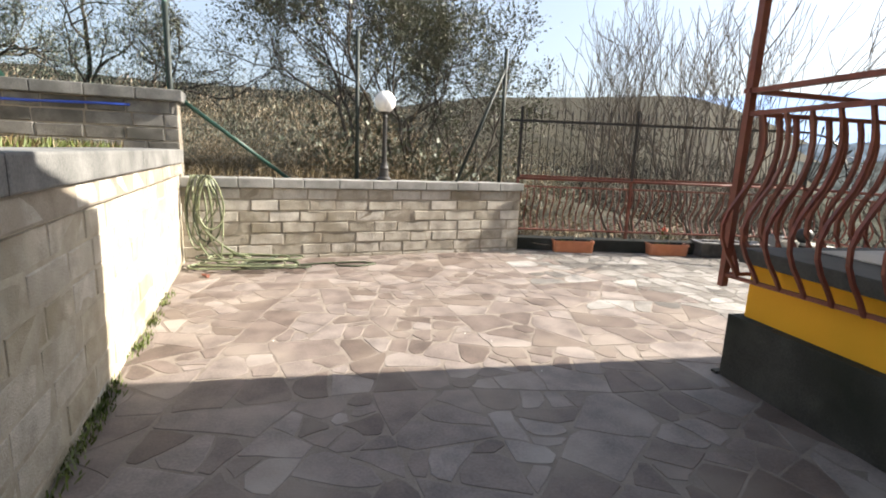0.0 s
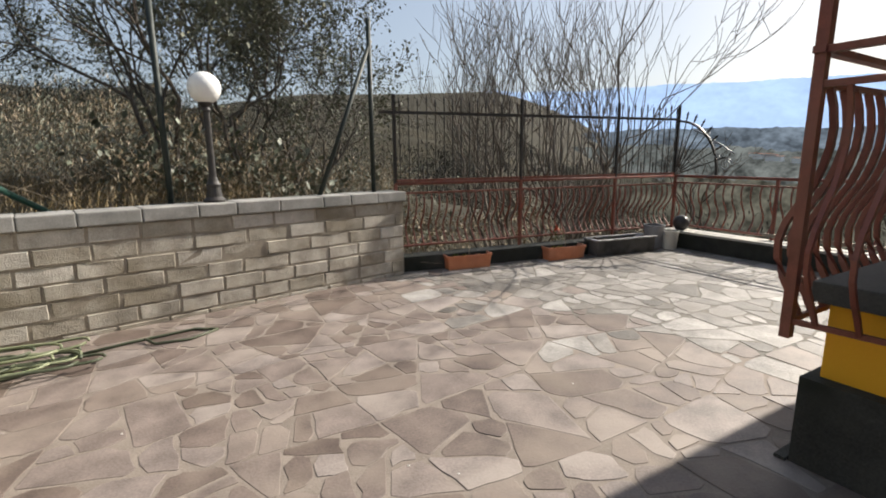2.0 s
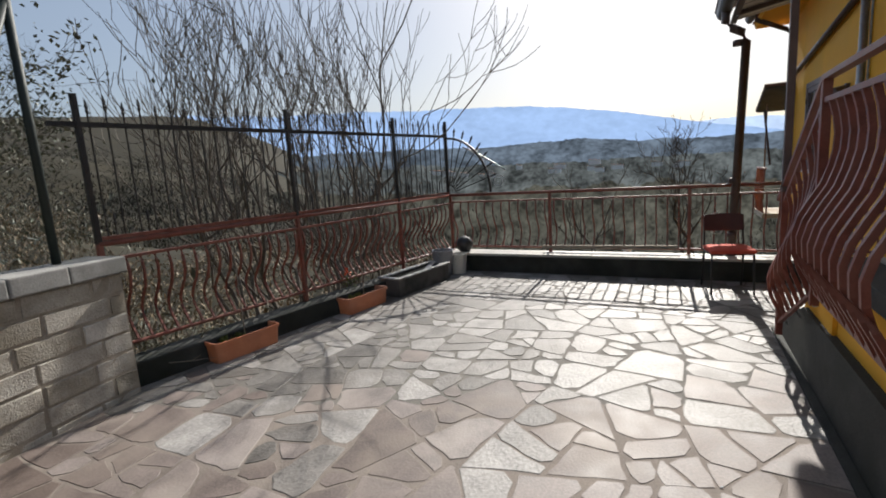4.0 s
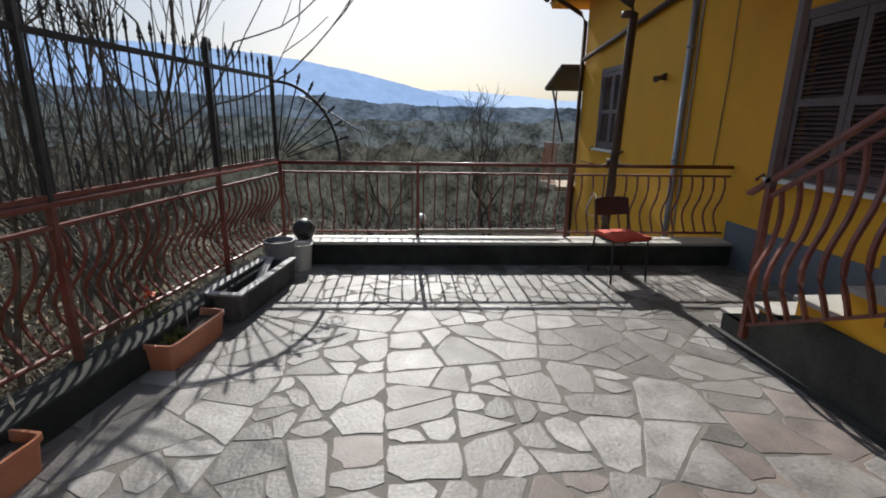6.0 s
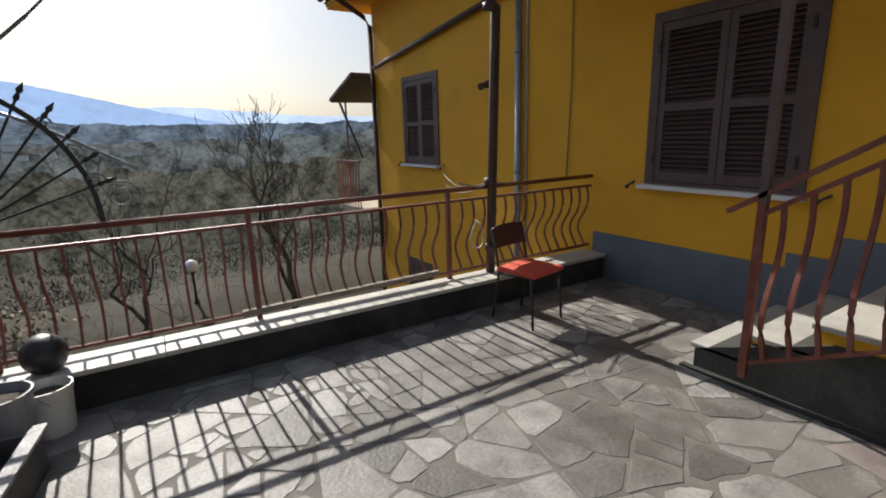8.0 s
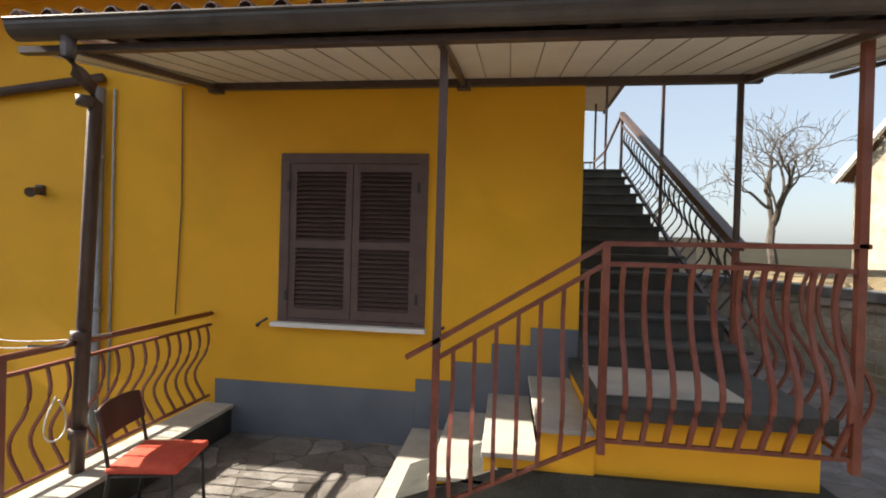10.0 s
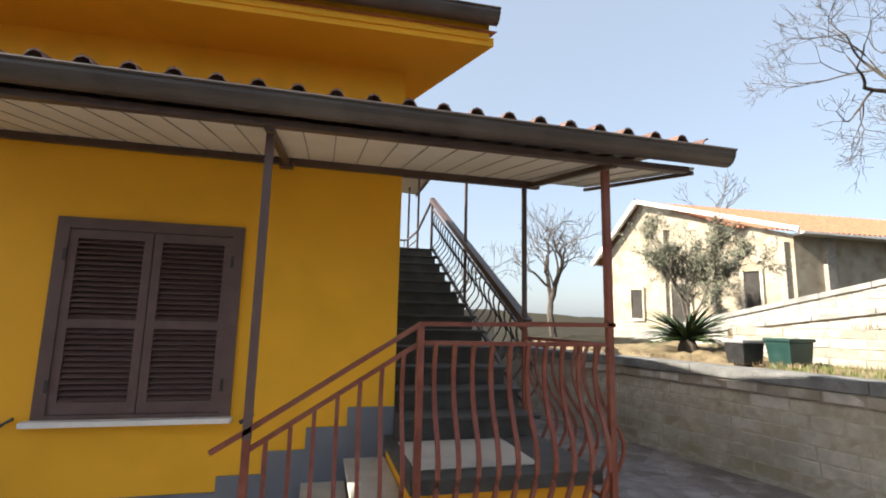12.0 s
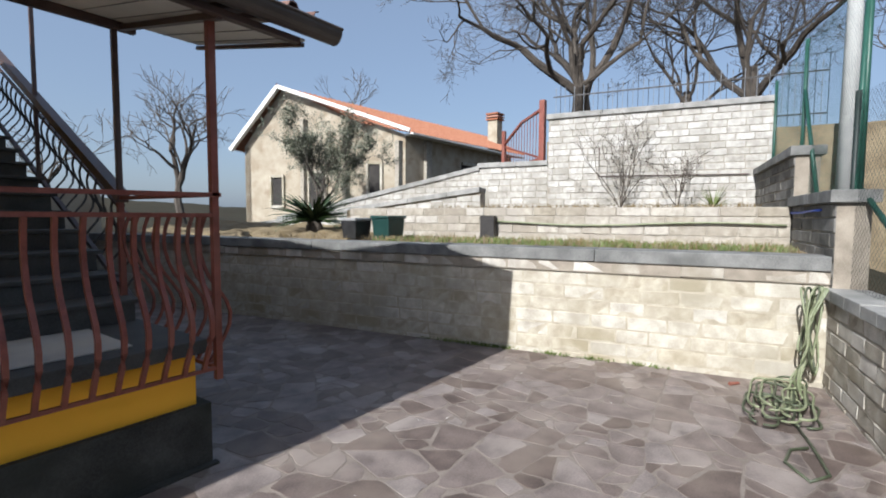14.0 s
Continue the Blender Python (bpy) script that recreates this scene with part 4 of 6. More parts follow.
# ---- railing on the low wall ----
def panel_rail(name, p0, p1, posts, z0, zb, zt, ztop, label, out, n, m="rust", amp=0.11):
    """A railing from p0 to p1 with posts at the given fractions and bellied balusters."""
    p0, p1 = Vector((*p0, 0)), Vector((*p1, 0))
    at = lambda t, z: (p0.x + (p1.x - p0.x) * t, p0.y + (p1.y - p0.y) * t, z)
    r = thing(name, at(0.5, z0), label, "railing")
    for t in posts:
        part("post", tube(B(), [at(t, z0), at(t, ztop)], 0.019, square=True), m, r)
    part("top_rail", tube(B(), [at(-0.002, ztop), at(1.002, ztop)], 0.022, 10), m, r, smooth=True)
    part("upper_bar", tube(B(), [at(0, zt), at(1, zt)], 0.016, square=True, flat=0.7), m, r)
    part("lower_bar", tube(B(), [at(0, zb), at(1, zb)], 0.016, 8), m, r)
    for k in range(n):
        t = (k + 0.5) / n
        if min(abs(t - q) for q in posts) < 0.25 / n:
            continue
        part("baluster", belly(at(t, 0)[:2], zb, zt, out, amp, 0.0085), m, r)
    return r


rr = panel_rail("terrace_railing", RA, FB, (0.365, 0.70, 0.995), 0.27, 0.335, 1.02, 1.125, "rusty brown iron railing along the terrace edge", (0.99, -0.02), 40)
part("tie_wire", tube(B(), [(8.40, 2.60, 1.14), (8.42, 2.85, 1.16), (8.40, 2.98, 1.13), (8.36, 3.25, 1.19)], 0.007, 6), "zinc", rr, "pale rope tied at the pipe")
part("rope_loop", tube(B(), [(8.40, 3.02 + 0.10 * math.sin(a) * math.sin(a / 2), 0.68 + 0.14 * math.cos(a)) for a in [2 * math.pi * j / 20 * 0.9 for j in range(21)]], 0.006, 6), "pale_plastic", rr, "white rope loop")
part("loose_board", tube(B(), [(8.44, 3.45, 0.36), (8.47, 5.2, 0.34)], 0.022, square=True), "wood", rr, "grey wooden batten")
fd = Vector((FB[0] - FA[0], FB[1] - FA[1], 0))
panel_rail("fence_railing", FA, FB, (0.0, 0.39, 0.745), 0.10, 0.30, 1.0, 1.125, "rusty red bellied iron railing below the spiked fence", (0.16, 0.98), 44, amp=0.13)

# spiked fence above it
fen = thing("iron_fence", (*FA, 1.13), "tall black iron fence with spear points", "fence")


def fa(t, z):
    return (FA[0] + fd.x * t, FA[1] + fd.y * t, z)


for t in (0.0, 0.39, 0.745, 1.0):
    part("post", tube(B(), [fa(t, 1.12), fa(t, 2.24)], 0.018, square=True), "iron", fen)
part("top_bar", tube(B(), [fa(-0.04, 2.02), fa(1, 2.02)], 0.018, square=True), "iron", fen)
part("bottom_bar", tube(B(), [fa(0, 1.165), fa(1, 1.165)], 0.014, square=True), "rust", fen)


def spear(bm, p, z0, z1, lean=(0, 0, 1)):
    tube(bm, [(p[0], p[1], z0), (p[0], p[1], z1 - 0.09)], 0.0075, 6)
    lathe(bm, (p[0], p[1], z1 - 0.10), [(0.008, 0), (0.015, 0.02), (0.009, 0.032), (0.015, 0.05), (0.002, 0.105)], 6)
    return bm


for k in range(39):
    t = (k + 0.6) / 39
    part("picket", spear(B(), fa(t, 0), 1.165, 2.24 if k % 2 else 2.20), "iron", fen)
    if k % 2 == 0:
        part("short_picket", spear(B(), fa(t + 0.5 / 39, 0), 1.165, 1.36), "iron", fen)
# fan that steps the fence down to the railing
C = Vector((FB[0], FB[1], 1.15))
rd = (Vector((*RA, 0)) - Vector((*FB, 0))).normalized()
arc = [C + rd * (0.70 * math.sin(a)) + Vector((0, 0, 0.84 * math.cos(a))) for a in [math.pi / 2 * k / 16 for k in range(17)]]
part("fan_arc", tube(B(), arc, 0.016, square=True), "iron", fen)
for k in range(1, 8):
    a = math.pi / 2 * k / 8.5
    e = C + rd * (0.85 * math.sin(a)) + Vector((0, 0, 1.0 * math.cos(a)))
    s0 = C + rd * (0.12 * math.sin(a)) + Vector((0, 0, 0.12 * math.cos(a)))
    d = (e - s0).normalized()
    rod = tube(B(), [s0, e - d * 0.12, e - d * 0.10, e - d * 0.07, e - d * 0.05, e], [0.008, 0.008, 0.018, 0.010, 0.02, 0.002], 6)
    part("fan_rod", rod, "iron", fen)
bar = [C + rd * (u / 8 * 0.66 + 0.28) + Vector((0, 0, 0.69 - 0.37 * (u / 8) ** 1.15)) for u in range(9)]
part("loose_bar", tube(B(), bar, 0.011, 8), "zinc", fen, "pale bent bar", True)
for u, z, r, turns in ((0.62, 0.45, 0.045, 1.3), (0.70, 0.27, 0.05, 1.4), (0.83, 0.16, 0.10, 1.6), (0.50, 0.62, 0.04, 1.2)):
    c = C + rd * u + Vector((0, 0, z))
    n = int(turns * 14)
    pts = [c + rd * (r * (1 - 0.72 * j / n) * math.cos(2 * math.pi * turns * j / n)) + Vector((0, 0, r * (1 - 0.72 * j / n) * math.sin(2 * math.pi * turns * j / n))) for j in range(n + 1)]
    part("scroll", tube(B(), pts, 0.007, 6), "zinc", fen, "pale iron scroll", True)


# ---- quick meshes for plants ----
class Pile:
    def __init__(self):
        self.v, self.f = [], []

    def tube(self, pts, rs, sides=4):
        k0 = len(self.v)
        for i, p in enumerate(pts):
            d = (pts[min(i + 1, len(pts) - 1)] - pts[max(i - 1, 0)]).normalized()
            up = Vector((0, 0, 1)) if abs(d.z) < 0.9 else Vector((1, 0, 0))
            u = d.cross(up).normalized()
            w = u.cross(d)
            for j in range(sides):
                a = 2 * math.pi * j / sides
                self.v.append(p + (u * math.cos(a) + w * math.sin(a)) * rs[i])
        for i in range(len(pts) - 1):
            for j in range(sides):
                a, b = k0 + i * sides + j, k0 + i * sides + (j + 1) % sides
                self.f.append((a, b, b + sides, a + sides))

    def leaf(self, p, d, w, ln):
        side = d.cross(Vector((0.3, 0.2, 1))).normalized() * w
        k = len(self.v)
        self.v += [p, p + d * ln * 0.5 + side, p + d * ln, p + d * ln * 0.5 - side]
        self.f.append((k, k + 1, k + 2, k + 3))

    def part(self, name, m, parent, label="", kind=""):
        o = where(parent) if parent else Vector((0, 0, 0))
        me = bpy.data.meshes.new(name)
        me.from_pydata([v - o for v in self.v], [], self.f)
        me.materials.append(M[m])
        ob = new(name, me)
        ob.parent = parent
        return tagged(ob, label, kind=kind)


def rdir(rnd, up=0.0):
    v = Vector((rnd.gauss(0, 1), rnd.gauss(0, 1), rnd.gauss(0, 1) + up))
    return v.normalized() if v.length > 1e-6 else Vector((0, 0, 1))


def grow(rnd, wood, twigs, tips, p, d, ln, r, depth, top, bend, up, fork, shrink=0.72, rmin=0.004, low=2):
    """One limb and all that grows from it."""
    n = 4
    pts, rs = [p.copy()], [r]
    for i in range(n):
        d = (d + rdir(rnd) * bend + Vector((0, 0, up))).normalized()
        p = p + d * (ln / n)
        pts.append(p.copy())
        rs.append(max(r * (1 - 0.26 * (i + 1) / n), rmin * 0.7))
    (wood if depth > top else twigs).tube(pts, rs, 6 if depth > top else 3)
    if depth <= low:
        tips.append((p, d))
    if depth == 0:
        return
    k = rnd.choice(fork)
    for i in range(k):
        j = n if i == 0 else rnd.randint(2, n)
        q = pts[j]
        nd_ = (d + rdir(rnd, 0.15) * rnd.uniform(0.55, 1.0)).normalized()
        grow(rnd, wood, twigs, tips, q, nd_, ln * shrink * rnd.uniform(0.8, 1.15), max(rs[j] * (0.84 if i == 0 else 0.66), rmin), depth - 1, top, bend, up, fork, shrink, rmin, low)


def tree(name, base, height, label, seed, depth=5, fork=(2, 3), leaves=0, leaf_m="leaf", bark="bark", up=0.05, bend=0.22, trunk=None, lean=(0, 0), stems=1, leaf=(0.022, 0.075), r=None, spread=0.25, first=0.3, shrink=0.72, rmin=0.004, low=2):
    rnd = random.Random(seed)
    t = thing(name, base, label, "tree")
    wood, twigs, tips = Pile(), Pile(), []
    r = r or height * 0.022
    for s in range(stems):
        d0 = (Vector((lean[0], lean[1], 1)) + rdir(rnd) * (spread if stems > 1 else 0.08)).normalized()
        grow(rnd, wood, twigs, tips, Vector(base) + Vector((rnd.uniform(-1, 1), rnd.uniform(-1, 1), 0)) * 0.08 * (stems - 1), d0, height * first, r / stems ** 0.4, depth, 1, bend, up, fork, shrink, rmin, low)
    wood.part("trunk", bark, t)
    if twigs.v:
        twigs.part("twig", bark, t, kind="stuff")
    if leaves and tips:
        cr = Pile()
        for i in range(leaves):
            p, d = tips[rnd.randrange(len(tips))]
            q = p - d * rnd.uniform(0, height * 0.09) + rdir(rnd) * abs(rnd.gauss(0, height * 0.03))
            ld = (d + rdir(rnd) * 1.3).normalized()
            cr.leaf(q, ld, leaf[0] * rnd.uniform(0.7, 1.4), leaf[1] * rnd.uniform(0.7, 1.4))
        cr.part("crown", leaf_m, t)
    return t


def gz(x, y):
    return ground_height(x, y)


def plant(name, x, y, height, label, seed, z=None, **kw):
    return tree(name, (x, y, (gz(x, y) if z is None else z) - 0.1), height, label, seed, **kw)


ev = dict(depth=7, fork=(2, 2, 3), up=0.06, bend=0.2, leaf=(0.022, 0.075), bark="bark", stems=4, r=0.09, rmin=0.003, shrink=0.77)
plant("evergreen_tree", 1.4, 11.4, 6.7, "tall dark grey green evergreen tree behind the low wall", 11, leaves=17000, low=4, spread=0.55, first=0.25, **ev)
plant("evergreen_tree", 2.5, 12.2, 6.4, "slender grey green evergreen tree with pale leaves", 13, leaves=15000, low=4, leaf_m="grey_leaf", spread=0.5, first=0.25, **ev)
plant("evergreen_tree", 4.0, 13.2, 6.9, "thin evergreen tree with leaning limbs behind the wall", 12, lean=(0.22, 0), leaves=9000, low=3, spread=0.5, first=0.27, **ev)
plant("olive_tree", -5.2, 13.0, 6.6, "old olive tree with spreading branches", 14, depth=6, fork=(2, 3), leaves=22000, leaf_m="grey_leaf", bark="oak_bark", bend=0.3, up=0.04, stems=3, spread=0.6, leaf=(0.014, 0.06), r=0.16, rmin=0.005, shrink=0.76)
plant("olive_tree", -9.5, 14.5, 6.5, "old olive tree with dark trunk beyond the boundary wall", 15, depth=6, fork=(2, 3), leaves=15000, leaf_m="grey_leaf", bark="oak_bark", bend=0.3, up=0.04, stems=2, spread=0.7, leaf=(0.014, 0.06), r=0.17, rmin=0.005, shrink=0.76)
fig = dict(depth=5, fork=(2, 3), bark="fig_bark", up=0.19, bend=0.17, shrink=0.77)
plant("fig_tree", 8.2, 9.3, 6.4, "bare fig tree with upright curving branches beyond the fence", 21, stems=10, spread=0.55, lean=(-0.02, 0.10), r=0.12, first=0.37, rmin=0.006, **fig)
plant("fig_tree", 10.6, 10.2, 3.3, "bare fig tree further down the slope", 22, stems=6, spread=0.5, r=0.08, first=0.37, rmin=0.005, **fig)
plant("bare_tree", 15.2, 3.2, 5.6, "bare fruit tree with fine twigs below the terrace", 23, z=-2.42, depth=7, fork=(2, 2, 3), up=0.08, bend=0.24, rmin=0.006, r=0.085, first=0.27, shrink=0.77)
plant("bare_tree", 16.5, 6.0, 4.4, "bare shrubby tree on the slope below", 24, depth=5, fork=(2, 2, 3), up=0.05, bend=0.25, stems=2, spread=0.6, r=0.06, rmin=0.006)
plant("bare_tree", 20.0, 12.0, 7.0, "bare tree on the falling slope", 25, depth=5, fork=(2, 3), up=0.05, stems=2, spread=0.4, r=0.08, rmin=0.009)
plant("bare_tree", -1.4, -8.0, 4.2, "bare spreading fruit tree beyond the ramp", 31, z=1.3, depth=6, fork=(2, 3), up=0.03, bend=0.26, first=0.32, rmin=0.007, shrink=0.77, r=0.12)
plant("bare_tree", -0.6, -15.5, 4.4, "bare fruit tree in the field", 32, z=1.2, depth=6, fork=(2, 3), up=0.0, bend=0.26, first=0.34, rmin=0.009, shrink=0.76, r=0.09)


def oak(base, bole, r, limbs, reach, seed, label, lean=(0, 0), tilt=0.75):
    """A thick short bole that forks into long spreading limbs."""
    rnd = random.Random(seed)
    t = thing("oak_tree", base, label, "tree")
    wood, twigs, tips = Pile(), Pile(), []
    d, p = Vector((lean[0], lean[1], 1)).normalized(), Vector(base)
    pts = [p + d * bole * k / 6 + Vector((rnd.gauss(0, 0.04), rnd.gauss(0, 0.04), 0)) for k in range(7)]
    wood.tube(pts, [r * (1.35, 1.1, 1.0, 0.95, 0.92, 0.95, 0.8)[k] for k in range(7)], 12)
    for k in range(limbs):
        a = 2 * math.pi * (k + rnd.uniform(-0.25, 0.25)) / limbs
        e = tilt * (0.35 if k % 3 == 0 else rnd.uniform(0.8, 1.5))
        ld = (d + Vector((math.cos(a), math.sin(a), 0)) * e).normalized()
        grow(rnd, wood, twigs, tips, pts[rnd.choice((4, 5, 5, 6))] , ld, reach * rnd.uniform(0.85, 1.15), r * rnd.uniform(0.34, 0.5), 8, 2, 0.2, 0.03, (2, 2, 3), 0.78, 0.006)
    wood.part("trunk", "oak_bark", t)
    twigs.part("twig", "oak_bark", t, kind="stuff")


oak((-12.4, -0.6, 3.3), 3.0, 0.36, 8, 2.9, 33, "large bare oak with a thick forked trunk behind the high wall")
oak((-13.5, 5.0, 3.4), 3.3, 0.26, 6, 2.3, 34, "large bare oak with crooked limbs", lean=(0.0, -0.12), tilt=0.95)
oak((-14.5, 2.6, 3.4), 3.0, 0.17, 5, 1.9, 38, "slender bare oak behind the high wall", tilt=0.6)
oak((-9.5, 9.2, 2.4), 2.0, 0.2, 5, 1.6, 35, "dark bare oak beside the boundary fence", tilt=1.0)
plant("bare_tree", -18.5, -19.0, 8.8, "bare tree behind the neighbouring house", 36, z=2.4, depth=6, fork=(2, 3), up=0.06, first=0.34, rmin=0.014)
plant("olive_tree", -7.3, -9.2, 5.2, "grey green olive tree before the neighbouring house", 37, z=1.6, depth=6, fork=(2, 3), leaves=26000, leaf_m="grey_leaf", up=0.05, bend=0.22, leaf=(0.022, 0.075), r=0.09, stems=4, spread=0.3, first=0.26, shrink=0.76)

# thin bare climber and small green shrub before the high wall
def shrub(name, base, height, label, seed, n=9, m="bark"):
    rnd = random.Random(seed)
    t = thing(name, base, label, "shrub")
    st, tw, tips = Pile(), Pile(), []
    for i in range(n):
        grow(rnd, st, tw, tips, Vector(base), (Vector((0, 0, 1)) + rdir(rnd) * 0.45).normalized(), height * 0.42, 0.011, 3, 1, 0.25, 0.05, (2, 3))
    st.part("stem", m, t, kind="stuff")
    tw.part("twig", m, t, kind="stuff")
    return t


c = off(4.9)
shrub("bare_shrub", (*c(2.5), 1.93), 2.0, "thin bare shrub growing against the high wall", 41)
shrub("bare_shrub", (*c(1.4), 1.93), 1.3, "small bare rose bush on the upper terrace", 42, 6)


def blades(name, base, n, ln, w, m, label, cat, seed, droop=0.8, up=0.7):
    """A rosette of long arching blades."""
    rnd = random.Random(seed)
    t = thing(name, base, label, cat)
    pile = Pile()
    for i in range(n):
        a, e = rnd.uniform(0, 2 * math.pi), rnd.uniform(0.15, 1.0)
        d = Vector((math.cos(a), math.sin(a), e * up * 1.6)).normalized()
        p, l_ = Vector(base), ln * rnd.uniform(0.75, 1.1)
        side = Vector((-math.sin(a), math.cos(a), 0)) * w
        k = len(pile.v)
        for s in range(6):
            q = 1 - s / 5.5
            pile.v += [p - side * q, p + Vector((0, 0, w * 0.5 * q)), p + side * q]
            d = (d + Vector((0, 0, -droop * 0.16))).normalized()
            p = p + d * (l_ / 5)
        for s in range(5):
            for j in range(2):
                o = k + s * 3 + j
                pile.f.append((o, o + 1, o + 4, o + 3))
    pile.part("fronds", m, t)
    return t


palm = blades("sago_palm", (-1.25, -2.2, 1.62), 170, 1.02, 0.05, "palm", "low dark green sago palm on the terrace", "palm", 51, 0.9, 1.0)
part("trunk", lathe(B(), (-1.25, -2.2, 1.28), [(0.16, 0), (0.19, 0.12), (0.17, 0.28), (0.12, 0.38)], 14), "bark", palm)
blades("yucca", (*c(0.75), 1.95), 26, 0.52, 0.02, "grass", "pale green spiky yucca before the high wall", "plant", 52, 0.3, 1.3)
patch("ground_mound", [(*off(0.5)(6.4), 1.35), (*off(0.5)(13), 1.36), (*off(3.2)(13), 1.62), (*off(3.2)(6.4), 1.5)], "dry_grass", "mound of dry straw under the palm", t=0.4, bumps=0.12)


# brambles, grasses and scrub
def scatter(name, n, area, make, m, label, seed, cat="plants"):
    rnd = random.Random(seed)
    pile = Pile()
    for _ in range(n):
        make(rnd, pile, area(rnd))
    return tagged(pile.part(name, m, None), label, cat, kind="stuff")


def cane(rnd, pile, p):
    d, pts = (rdir(rnd, 1.3)), [p]
    ln = rnd.uniform(0.5, 1.5)
    for i in range(6):
        d = (d + rdir(rnd) * 0.22 + Vector((0, 0, -0.16))).normalized()
        pts.append(pts[-1] + d * ln / 6)
    r = rnd.uniform(0.0025, 0.007)
    pile.tube(pts, [r * (1 - 0.12 * i) for i in range(7)], 3)


def tuft(rnd, pile, p, h=0.35, n=7):
    for _ in range(n):
        d = rdir(rnd, 2.2)
        pile.leaf(p + Vector((rnd.uniform(-1, 1), rnd.uniform(-1, 1), 0)) * 0.05, d, 0.006, h * rnd.uniform(0.5, 1.2))


def on_ground(x0, x1, y0, y1):
    def f(rnd):
        x, y = rnd.uniform(x0, x1), rnd.uniform(y0, y1)
        return Vector((x, y, gz(x, y) - 0.02))
    return f


def fence_side(rnd):
    x = rnd.uniform(3.6, 10.5)
    y = 7.75 - 0.157 * (x - 3.8) + abs(rnd.gauss(0, 1.5))
    return Vector((x, y, gz(x, y)))


scatter("bramble", 1500, fence_side, cane, "dry_cane", "dark tangle of dry brambles beyond the fence", 60)
scatter("bramble", 1300, fence_side, cane, "pale_bark", "tangle of pale dry brambles beyond the fence", 61)
scatter("bramble", 900, on_ground(-4, 6, 8.2, 15), cane, "bush", "brown bramble thicket behind the low wall", 62)
scatter("bramble", 380, on_ground(9.5, 22, 0, 11), cane, "bark", "dry brambles on the slope below the terrace", 63)


def clump(size):
    def f(rnd, pile, p):
        s = size * rnd.uniform(0.5, 1.3)
        for _ in range(46):
            q = p + Vector((rnd.gauss(0, 0.4) * s, rnd.gauss(0, 0.4) * s, abs(rnd.gauss(0.4, 0.28)) * s))
            pile.leaf(q, rdir(rnd, 0.3), 0.034 * s, 0.15 * s)
    return f


def fine_clump(size):
    def f(rnd, pile, p):
        s_ = size * rnd.uniform(0.5, 1.3)
        for _ in range(110):
            q = p + Vector((rnd.gauss(0, 0.42) * s_, rnd.gauss(0, 0.42) * s_, abs(rnd.gauss(0.4, 0.3)) * s_))
            pile.leaf(q, rdir(rnd, 0.9), 0.010 * s_, 0.12 * s_)
    return f


scatter("scrub", 150, on_ground(-8, 0.2, 9.5, 20), fine_clump(0.8), "bush", "brown leafy scrub behind the low wall", 64)
scatter("scrub", 110, on_ground(-6, 9, 10.5, 26), fine_clump(1.1), "grey_leaf", "grey green scrub on the slope", 65)
scatter("scrub", 60, on_ground(0.6, 4.6, 9.2, 13), clump(1.1), "leaf", "grey green evergreen shoots under the trees", 83)
scatter("scrub", 70, on_ground(0.4, 5.0, 9.2, 14), fine_clump(1.0), "bush", "dry brown undergrowth under the trees", 84)
scatter("scrub", 260, fence_side, fine_clump(0.9), "bush", "brown dry undergrowth close behind the fence", 79)
scatter("scrub", 120, fence_side, fine_clump(0.8), "grey_leaf", "grey green undergrowth close behind the fence", 82)
scatter("scrub", 300, on_ground(8, 20, 7.5, 24), clump(1.0), "bush", "brown scrub beyond the fence", 66)


def ring_area(r0, r1, a0, a1):
    def f(rnd):
        r, a = r0 + (r1 - r0) * rnd.random() ** 1.4, radians(rnd.uniform(a0, a1))
        x, y = 4 + r * math.cos(a), 4 + r * math.sin(a)
        return Vector((x, y, gz(x, y)))
    return f


scatter("woods", 700, ring_area(22, 150, -60, 46), fine_clump(2.3), "woods", "brown bare woodland on the falling slope", 67, "woods")
scatter("woods", 420, ring_area(24, 160, -60, 46), fine_clump(2.4), "dark_woods", "dark evergreen woodland on the falling slope", 68, "woods")
scatter("woods", 900, ring_area(110, 300, -70, 60), fine_clump(5.5), "woods", "bare woodland of the valley floor", 69, "woods")
scatter("woods", 1100, ring_area(60, 420, 40, 138), fine_clump(5.5), "woods", "bare woodland of the northern hill", 70, "woods")
scatter("woods", 500, ring_area(60, 420, 40, 138), fine_clump(5.0), "dark_woods", "dark evergreen woods of the northern hill", 78, "woods")
scatter("woods", 420, ring_area(24, 90, 66, 135), fine_clump(2.6), "bush", "pale brown bare thicket on the rise behind the wall", 80, "woods")
scatter("woods", 200, ring_area(26, 90, 66, 135), fine_clump(2.8), "grey_leaf", "grey green trees on the rise behind the wall", 81, "woods")
scatter("grass_tuft", 1500, on_ground(-7, 4, 7.4, 13), tuft, "dry_grass", "dry yellow grass behind the low wall", 71, "grass")


def strip(d0, d1, s0, s1, z):
    def f(rnd):
        p = off(rnd.uniform(d0, d1))(rnd.uniform(s0, s1))
        return Vector((*p, z))
    return f


scatter("grass_tuft", 420, strip(0.5, 1.8, 0.1, 6.0, 1.34), lambda r, p, q: tuft(r, p, q, 0.10, 8), "grass", "short green grass on the terrace", 72, "grass")
scatter("grass_tuft", 500, strip(0.5, 1.9, 0.1, 9.0, 1.34), lambda r, p, q: tuft(r, p, q, 0.12, 6), "dry_grass", "short dry grass on the terrace", 73, "grass")
